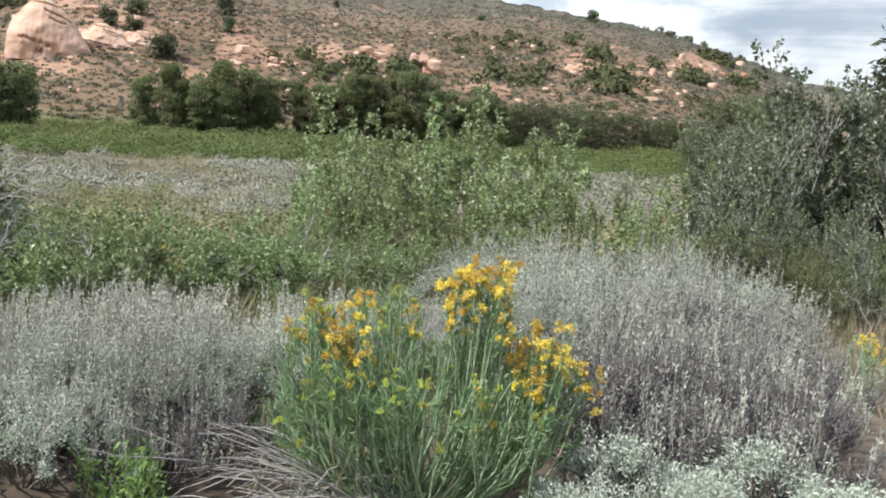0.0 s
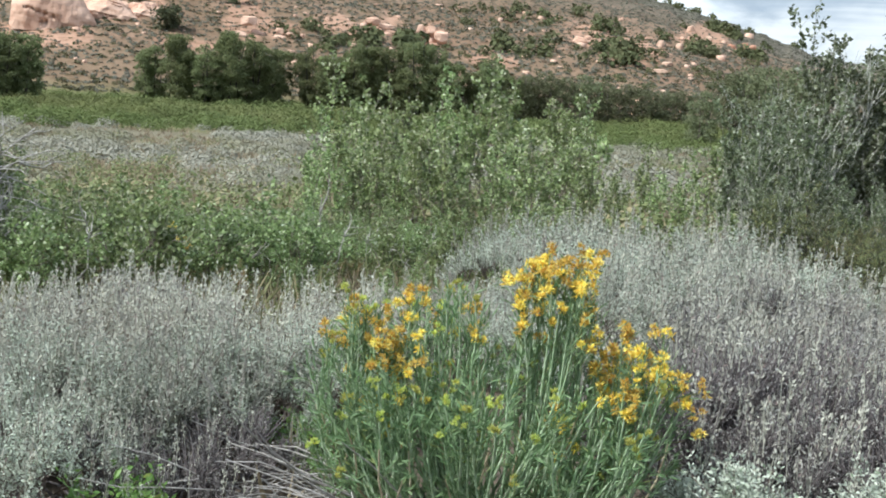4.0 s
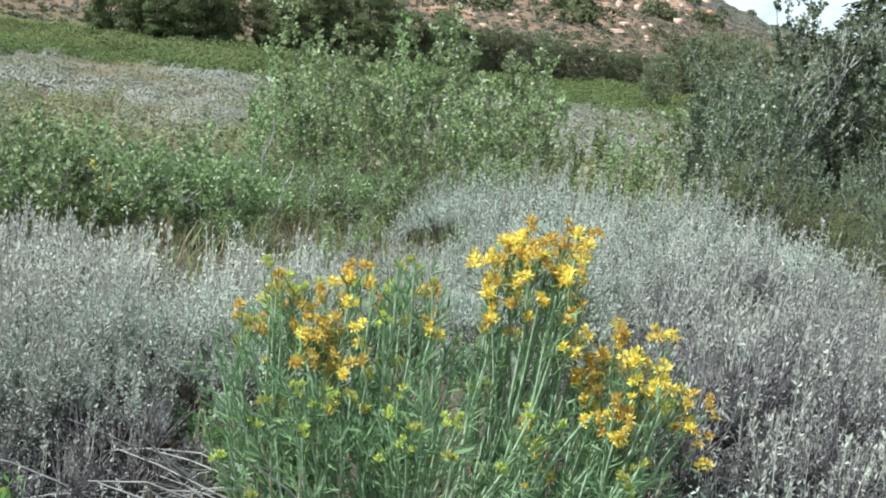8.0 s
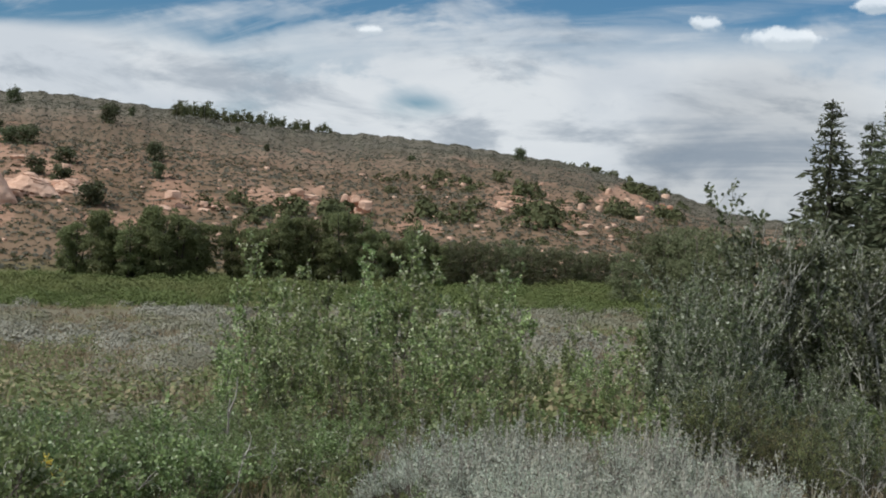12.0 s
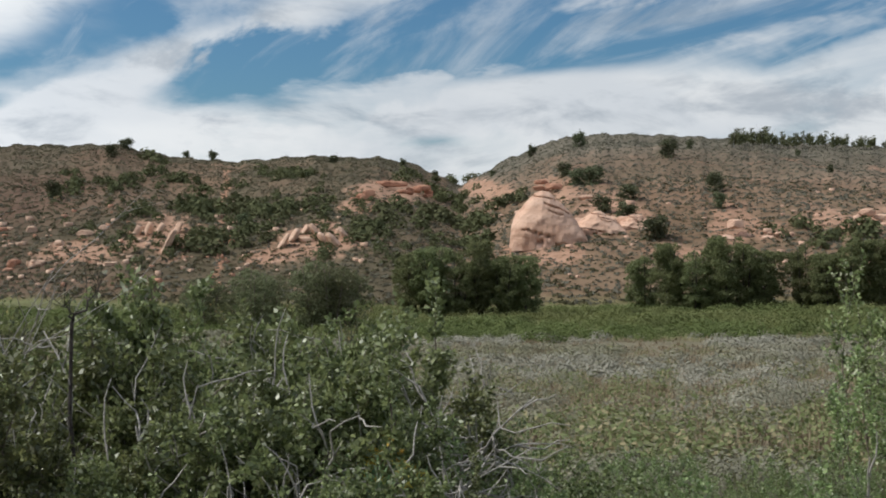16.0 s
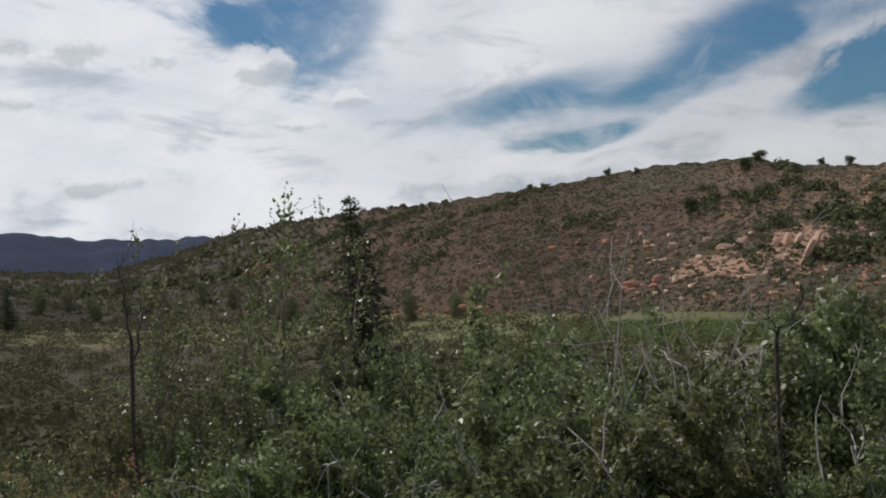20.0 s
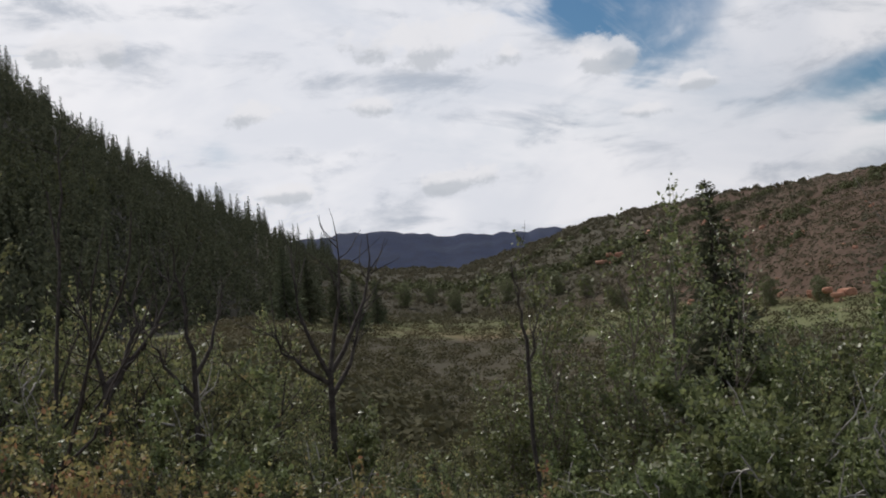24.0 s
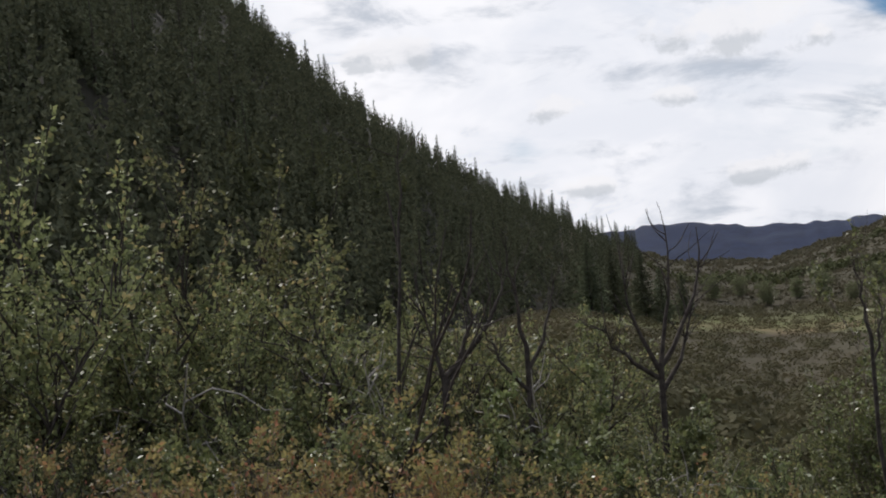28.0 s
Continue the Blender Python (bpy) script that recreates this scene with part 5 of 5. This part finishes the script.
dusky = [leafy_shrub("dusky_shrub", 220 + k, 2.2, 9, 12, 3, 6900, 0.042, 0.025, m_dull, m_dark, "dusky olive shrub with dark bare stems", "shrub", "dusky shrubs",
                     bare=2, thick=0.018, upright=0.12, crook=0.22, splay=0.45) for k in range(3)]
saplings = [leafy_shrub("green_sapling", 270 + k, 2.3, 6, 12, 3, 5600, 0.032, 0.023, m_berry, m_wood, "slender green sapling rising from the thicket", "shrub", "thicket saplings",
                        bare=1, thick=0.013, upright=0.22, crook=0.12, splay=0.3) for k in range(2)]
golds = [leafy_shrub("yellowing_shrub", 230 + k, 1.2, 9, 8, 2, 2200, 0.038, 0.020, m_gold, m_wood, "low shrub with yellowing and rusty leaves", "shrub", "yellowing shrubs",
                     thick=0.007, upright=0.2, crook=0.2, splay=0.6) for k in range(2)]
tall_golds = [leafy_shrub("yellowing_shrub", 235 + k, 1.6, 15, 9, 2, 3000, 0.040, 0.022, m_gold, m_wood, "tall weedy shrub with yellow and rusty leaves", "shrub", "yellowing shrubs",
                          thick=0.007, upright=0.25, crook=0.16, splay=0.4) for k in range(2)]
tall_aspens = [leafy_shrub("aspen_tree", 240 + k, 3.1, 4, 24, 3, 6000, 0.062, 0.050, m_grey_leaf, m_pale, "dull green young aspen with pale stem", "tree", "young aspens",
                           thick=0.026, upright=0.25, crook=0.10, splay=0.30) for k in range(2)]
herbs = [leafy_shrub("green_herb", 250 + k, 0.30, 9, 4, 1, 420, 0.032, 0.012, m_herb, m_stalk, "fresh green broad-leaved herb low on the ground", "plant", "green herbs",
                     thick=0.004, upright=0.1, crook=0.15, splay=0.9) for k in range(2)]
rng = np.random.default_rng(300)


LATE = Vector((-1.15, -0.1, 0))


def thicket(protos, p0, p1, d0, d1, n, h0, h1, base, centre=None):
    """Shrubs of one kind spread over a sector; base is the height of the prototype."""
    for k in range(n):
        psi = p0 + (p1 - p0) * (k + rng.uniform(0.1, 0.9)) / n
        s = rng.uniform(h0, h1) / base
        p = at(psi, rng.uniform(d0, d1))
        if centre:
            p = p + centre
            p.z = ground(p.x, p.y)
        plant(protos[k % len(protos)], p - Vector((0, 0, 0.03)), rng.uniform(0, 360), s, rng.uniform(0.92, 1.08))


# before the sage flat
thicket(aspens, 36.5, 49, 15, 21, 13, 1.5, 2.6, 2.3)
thicket(aspens, 36, 50, 11.5, 15, 16, 1.0, 1.7, 2.3)
thicket(mids, 33, 52, 9.5, 12.5, 14, 0.75, 1.1, 1.5)
thicket(mids, 50, 60, 9, 12, 7, 0.65, 0.95, 1.5)
thicket(aspens, 29, 36, 12, 17, 6, 1.0, 1.6, 2.3)
thicket(bushes, 48, 66, 6.2, 8.6, 10, 0.35, 0.7, 0.9)
thicket(bushes, 56, 65, 5.6, 7.0, 4, 0.6, 0.85, 0.9)
thicket(mids, 44, 60, 8, 10, 10, 0.7, 1.0, 1.5)
thicket(bushes, 37, 52, 6.5, 9.5, 13, 0.36, 0.8, 0.9)
thicket(bushes, 50, 72, 4.8, 6.8, 15, 0.5, 1.0, 0.9)
thicket(bushes, 38, 52, 4.6, 7.0, 13, 0.28, 0.42, 0.9)
thicket(golds, 46, 64, 4.8, 8.5, 6, 0.25, 0.38, 1.2)
for psi, d, h in ((47.8, 21, 3.0), (40.9, 20, 2.95), (44.8, 19, 2.3), (38.0, 18, 2.2), (35.4, 19, 2.3), (43.0, 21, 2.2)):
    plant(aspens[int(psi) % 4], at(psi, d), psi * 31, h / 2.3)
thicket(mids, 53, 69, 9, 15, 15, 0.55, 0.85, 1.5)
thicket(bushes, 58, 70, 6.4, 8.5, 7, 0.5, 0.85, 0.9)
# young aspens beside the trail
for psi, d, h in ((23.3, 11.5, 2.95), (26.8, 12.5, 2.3), (18.3, 11, 2.5), (21.0, 13, 2.7), (24.4, 11.0, 2.6), (15.5, 11, 2.6), (24.8, 14, 1.9), (20.0, 11.5, 1.8), (22.0, 12, 1.9)):
    plant(tall_aspens[int(psi) % 2], at(psi, d), psi * 31, h / 3.1)
thicket(tall_aspens, 12, 28, 9.5, 13, 20, 1.3, 2.0, 3.1)
thicket(mids, 14, 31, 9, 12, 8, 1.0, 1.5, 1.5)
thicket(tall_aspens, 12, 27, 8.0, 10.0, 14, 0.9, 1.4, 3.1)
thicket(dusky, 11, 26, 7.0, 9.0, 10, 0.6, 1.0, 2.2)
# the long thicket
thicket(berries, 66, 99, 4.8, 6.0, 32, 1.12, 1.52, 1.5, LATE)
thicket(berries, 66, 99, 6.2, 7.8, 30, 1.5, 1.92, 1.5, LATE)
thicket(mids, 66, 100, 8.0, 11, 14, 1.5, 1.9, 1.5, LATE)
thicket(dusky, 67, 80, 8.5, 12, 13, 1.2, 1.8, 2.2, LATE)
thicket(dusky, 84, 99, 5.8, 8.2, 9, 1.5, 2.1, 2.2, LATE)
thicket(berries, 61, 99, 4.2, 5.0, 24, 0.75, 1.05, 1.5, LATE)
thicket(bushes, 52, 65, 4.8, 7.0, 16, 0.55, 0.85, 0.9, LATE)
thicket(berries, 66, 74, 6.5, 9.0, 11, 1.15, 1.6, 1.5, LATE)
thicket(bushes, 56, 66, 6.0, 9.0, 14, 0.7, 1.1, 0.9, LATE)
thicket(dusky, 67, 78, 8.0, 11.0, 12, 1.5, 2.0, 2.2, LATE)
thicket(berries, 95, 125, 4.7, 5.6, 18, 0.98, 1.25, 1.5, LATE)
thicket(dusky, 108, 126, 4.7, 5.6, 10, 0.8, 1.1, 2.2, LATE)
thicket(dusky, 98, 126, 5.8, 7.2, 18, 1.1, 1.42, 2.2, LATE)
for psi, d, h in ((103.8, 6.6, 2.1), (105.4, 7.0, 1.75), (107.8, 6.6, 2.0), (106.5, 7.3, 1.7), (110.4, 6.8, 1.6), (112.6, 6.6, 1.4), (96.4, 6.6, 1.5)):
    p = at(psi, d) + LATE
    plant(saplings[int(psi) % 2], Vector((p.x, p.y, ground(p.x, p.y))), psi * 17, h / 2.3)
thicket(dusky, 94, 112, 6.4, 8.4, 9, 1.2, 1.5, 2.2, LATE)
thicket(dusky, 123, 154, 5.4, 7.8, 30, 1.5, 2.05, 2.2, LATE)
thicket(berries, 122, 154, 5.0, 5.8, 9, 1.1, 1.45, 1.5, LATE)
thicket(dusky, 124, 154, 4.8, 5.8, 14, 1.1, 1.5, 2.2, LATE)
thicket(dusky, 136, 154, 5.6, 7.0, 7, 2.3, 2.7, 2.2, LATE)
thicket(tall_golds, 110, 132, 3.7, 4.5, 18, 0.98, 1.14, 1.6, LATE)
thicket(tall_golds, 131, 154, 3.7, 4.5, 20, 1.12, 1.35, 1.6, LATE)
thicket(golds, 104, 125, 3.9, 4.8, 8, 0.5, 0.7, 1.2, LATE)
thicket(golds, 62, 98, 4.0, 4.8, 12, 0.4, 0.6, 1.2, LATE)
thicket(dusky, 102, 130, 7.2, 10, 22, 0.75, 1.15, 2.2, LATE)
thicket(dusky, 104, 130, 10, 17, 22, 0.8, 1.3, 2.2, LATE)
thicket(dusky, 113, 129, 4.4, 5.0, 13, 1.05, 1.3, 2.2, LATE)


def dead_tree(psi, d, seed, h, mat, label, stems=3, lean=0.25, thick=0.03):
    rng = np.random.default_rng(seed)
    wood, _ = shrub_form(rng, h, 0.2, stems, 6, 2, thick=thick, upright=0.08, crook=0.2, splay=lean + 0.2)
    ob = thing("dead_tree", label, "dead tree", "bare dead stems")
    part("trunk", mesh_from("trunk", *tubes(wood[:1], 6), mat, True), ob)
    for piece in wood[1:]:
        if piece[1] > thick * 0.2:
            part("branch", mesh_from("branch", *tubes([piece], 4), mat, True), ob)
    part("twiggery", mesh_from("twiggery", *tubes([p for p in wood[1:] if p[1] <= thick * 0.2], 3), mat, True), ob, kind="stuff")
    p = at(psi, d) + (LATE if psi > 70 else Vector())
    return put(ob, Vector((p.x, p.y, ground(p.x, p.y) - 0.05)), psi * 3)


def forked_tree(psi, d, seed, fork, stems, mat, label, thick=0.03):
    """A dead tree: a trunk up to its fork, then stems (sideways reach, rise, start below the fork), with a few bare twigs."""
    rng = np.random.default_rng(seed)
    p = at(psi, d) + LATE
    z = ground(p.x, p.y)
    ob = thing("dead_tree", label, "dead tree", "bare dead stems")
    side = np.array((math.cos(radians(psi)), math.sin(radians(psi)), 0))
    ahead = np.array((-math.sin(radians(psi)), math.cos(radians(psi)), 0))
    top = np.array((0, 0, fork - z))
    part("trunk", mesh_from("trunk", *tubes([(np.stack([(0, 0, -0.1), top * 0.35 + side * 0.02, top * 0.7 - side * 0.015, top]), thick, thick * 0.8)], 6), mat, True), ob)
    fine = []
    for reach, rise, below in stems:
        q = top - np.array((0, 0, below))
        steps = np.linspace(0, 1, 7)
        line = np.array([q + side * reach * (1 - (1 - u) ** 1.8) + ahead * reach * 0.4 * u + np.array((0, 0, rise * u)) + rng.normal(0, 0.008, 3) * (u > 0) for u in steps])
        part("branch", mesh_from("branch", *tubes([(line, thick * 0.72, thick * 0.13)], 5), mat, True), ob)
        for _ in range(9):
            a, e = pick_along(rng, line, 0.3, 0.98)
            fine.append((wander(rng, a, unit(e + unit(rng.normal(0, 1, 3)) * 0.8), rng.uniform(0.10, 0.30), 5, 0.18, 0.12), thick * 0.2, thick * 0.06))
    part("twiggery", mesh_from("twiggery", *tubes(fine, 3), mat, True), ob, kind="stuff")
    return put(ob, Vector((p.x, p.y, z)), 0)


forked_tree(119.8, 5.5, 401, 0.98, ((.24, .62, 0), (-.13, .50, .02), (.09, .63, 0), (-.22, .26, .05), (.17, .40, .1)), m_dark, "small dark dead tree forked above the thicket", 0.018)
forked_tree(126.0, 5.2, 415, 1.15, ((-.05, .50, 0), (.14, .36, .10), (-.16, .30, .2)), m_dark, "dark dead stem with a bleached crooked top", 0.015)
forked_tree(130.0, 5.2, 416, 1.05, ((.30, .42, 0), (.16, .44, .05), (-.05, .40, .1)), m_dark, "leaning dark dead stems among leaves", 0.021)
forked_tree(110.4, 5.4, 417, 1.05, ((-.03, .34, 0), (.06, .26, .1)), m_dark, "thin dark dead sapling above the shrubs", 0.011)
forked_tree(79.6, 4.9, 402, 0.93, ((.10, .17, 0), (-.02, .08, 0)), m_dark, "blackened broken snag in the thicket", 0.010)
dead_tree(86.8, 5.6, 403, 2.1, m_dead, "bleached bare shrub with upright grey twigs", 6, 0.12, 0.009)
dead_tree(85.6, 5.6, 404, 2.5, m_dead, "thin bleached sapling with a bare forked top", 2, 0.06, 0.009)
dead_tree(97.0, 4.9, 408, 1.3, m_dead, "grey dead branch reaching sideways", 2, 0.7, 0.018)
dead_tree(133.5, 5.6, 411, 2.2, m_dark, "dark bare stem rising through leaves", 2, 0.2, 0.02)
dead_tree(79.0, 5.4, 412, 1.4, m_dead, "bleached crooked twigs above the leaves", 3, 0.6, 0.012)
dead_tree(74.0, 5.3, 413, 1.2, m_dead, "bleached crooked twigs above the leaves", 3, 0.7, 0.011)
dead_tree(93.0, 5.2, 414, 1.5, m_dead, "bleached crooked twigs above the leaves", 3, 0.6, 0.012)
dead_tree(49.5, 9.6, 409, 1.15, m_dead, "bleached forked dead branch before the saplings", 1, 0.25, 0.024)

# ---- sagebrush and rabbitbrush close to the camera ----
sages = [sagebrush(500 + k, 0.62, 0.95, 27, 18, m_sage, 0.14, 0.0155, 24) for k in range(3)]
drys = [sagebrush(510 + k, 0.58, 0.90, 24, 16, m_sage_dry, 0.3, 0.0155, 19, None, "dry grey sagebrush with many pale seed stalks") for k in range(2)]
lows = [sagebrush(520 + k, 0.40, 0.62, 26, 18, m_sage, 0, 0.0135, 32, None, "low silvery sagebrush with tufted leaves") for k in range(2)]


bares = [sagebrush(530 + k, 0.50, 0.85, 34, 16, m_sage_dusk, 0.06, 0.014, 3, m_sagewood, "half-dead sagebrush with bare grey-purple twigs") for k in range(2)]


dusks = [sagebrush(540 + k, 0.58, 0.90, 24, 16, m_sage_dusk, 0.22, 0.0150, 17, m_sagewood, "purple-grey sagebrush thin in leaf with dry seed stalks") for k in range(2)]


def clump(protos, spots, base):
    for k, (x, y, h) in enumerate(spots):
        plant(protos[k % len(protos)], Vector((x, y, ground(x, y) - 0.02)), k * 67 + x * 90, h / base)


def polar(spots):
    return [(-math.sin(radians(psi)) * d, math.cos(radians(psi)) * d, h) for psi, d, h in spots]


clump(sages, polar(((33.5, 3.5, .52), (31.5, 4.3, .58), (36.0, 4.3, .54), (38.5, 3.9, .44), (37.5, 3.2, .42), (37.8, 5.9, .66), (35.6, 5.6, .66), (33.3, 5.9, .66), (31.0, 5.6, .68), (28.6, 5.9, .68), (26.2, 5.7, .66), (23.8, 5.2, .58), (34.4, 5.0, .60), (29.6, 4.9, .60), (39.2, 5.4, .56))), 0.62)
clump(dusks, polar(((27.5, 3.7, .54), (21.5, 3.7, .46), (26, 4.4, .56), (23, 4.3, .52), (29.4, 3.4, .5), (24.6, 3.3, .46), (66, 2.75, .40), (58.5, 3.4, .46), (47.5, 3.6, .40), (62, 3.5, .46))), 0.58)
clump(bares, polar(((20.5, 2.35, .44), (17.5, 2.6, .44), (22, 3.1, .48), (25.5, 2.9, .48), (28, 2.75, .48), (18.5, 2.2, .38), (31, 2.6, .44), (26.5, 2.6, .46), (22.8, 2.75, .44), (19.5, 2.9, .40), (29.5, 2.45, .44), (24.5, 2.25, .36), (18, 3.4, .40))), 0.50)
clump(drys, polar(((57.5, 3.0, .45), (53.5, 3.1, .45), (49.5, 3.2, .42), (61.5, 3.0, .44), (65, 2.9, .44), (46, 3.4, .38), (69, 3.0, .42), (42, 3.6, .36), (44, 4.0, .36), (40, 4.2, .36))), 0.55)
clump(sages, polar(((56, 2.55, .44), (60.5, 2.5, .44), (52.5, 2.65, .44), (65, 2.45, .42), (70.5, 2.55, .40), (77, 2.6, .38), (49, 2.75, .38))), 0.62)
clump(lows, ((-.70, 1.43, .40), (-.48, 1.55, .40), (-.25, 1.62, .38), (-.02, 1.75, .38), (-.62, 1.12, .34), (-.88, .92, .30), (.22, 1.95, .36), (-.52, 1.92, .44), (-.15, 2.05, .40), (.1, 2.25, .40), (-.36, 1.30, .32), (-1.08, .80, .26), (.40, 2.2, .34), (-.78, 1.72, .42)), 0.40)
clump(sages, ((-2.25, 1.02, .42), (-2.05, .78, .40), (-2.40, .70, .40), (-2.55, 1.05, .42), (-2.2, 1.40, .40)), 0.62)
clump(bares, ((-1.86, 1.22, .30), (-2.05, 1.16, .28), (-1.80, 1.02, .26), (-1.98, .96, .30)), 0.50)
main_plant = rabbitbrush(601, ((-.29, 0, .55, .22, 46, .60), (-.09, .03, .60, .26, 54, .30), (.14, .02, .71, .19, 52, .95), (.32, -.02, .54, .20, 46, .85), (.03, -.14, .46, .28, 38, .03), (-.20, -.13, .43, .24, 34, .03), (.22, -.14, .42, .26, 34, .05)))
put(main_plant, at(41.8, 2.0), 40)
small_plant = rabbitbrush(602, ((0, 0, .42, .2, 16, .3), (.08, .05, .36, .16, 12, .3)), "small green rabbitbrush with a few yellow heads", 16)
for psi, d, s in ((49.5, 2.0, .8), (16.5, 4.0, .8), (71.0, 5.7, 1.9), (58.0, 5.5, 1.0)):
    plant(small_plant, at(psi, d), psi, s)
for k, (x, y) in enumerate(((-1.84, 1.46), (-1.67, .86), (-1.94, 1.52), (.35, 2.75), (-1.70, 1.42), (-1.80, .92))):
    plant(herbs[k % 2], Vector((x, y, ground(x, y))), k * 80, 0.55 + 0.2 * (k % 2))
# fallen bleached stalks beside the plant
rng = np.random.default_rng(610)
lines = []
for k in range(120):
    p = np.array((-1.47 + rng.normal(0, 0.15), 1.40 + rng.normal(0, 0.13), 0.03))
    az = radians(rng.uniform(205, 300))
    lines.append((wander(rng, p, (math.cos(az), math.sin(az), rng.uniform(0.05, 0.9)), rng.uniform(0.2, 0.5), 6, 0.16, -0.10), 0.0028, 0.0011))
dead = thing("dead_stalks", "fan of bleached dead stalks leaning over the ground", "dead plant")
for piece in lines:
    part("stalk", mesh_from("stalk", *tubes([piece], 4), m_dead, True), dead)
put(dead, Vector((0, 0, ground(-1.46, 1.40))))

# grass and litter over the near ground
pl, psi, d = scatter(rng, 700, 32, 68, 3.4, 9)
tagged(new("green_grass", mesh_from("green_grass", *tufts(pl, 0.09, 0.14, 12, 0.18, rng, 1.2, 0.06), m_grass)), "tall green grass among the sage and shrubs", "grass", kind="stuff")
pl, psi, d = scatter(rng, 2600, -5, 100, 2.0, 10)
tagged(new("dry_grass", mesh_from("dry_grass", *tufts(pl, 0.05, 0.10, 9, 0.14, rng, 2.0, 0.05), m_straw)), "thin dry grass between the bushes", "grass", kind="stuff")
pl, psi, d = scatter(rng, 2600, 12, 140, 5, 30)
tagged(new("green_grass", mesh_from("green_grass", *tufts(pl, 0.10, 0.16, 12, 0.22, rng, 2.0, 0.05), m_grass)), "green grass and weeds under the thicket", "grass", kind="stuff")
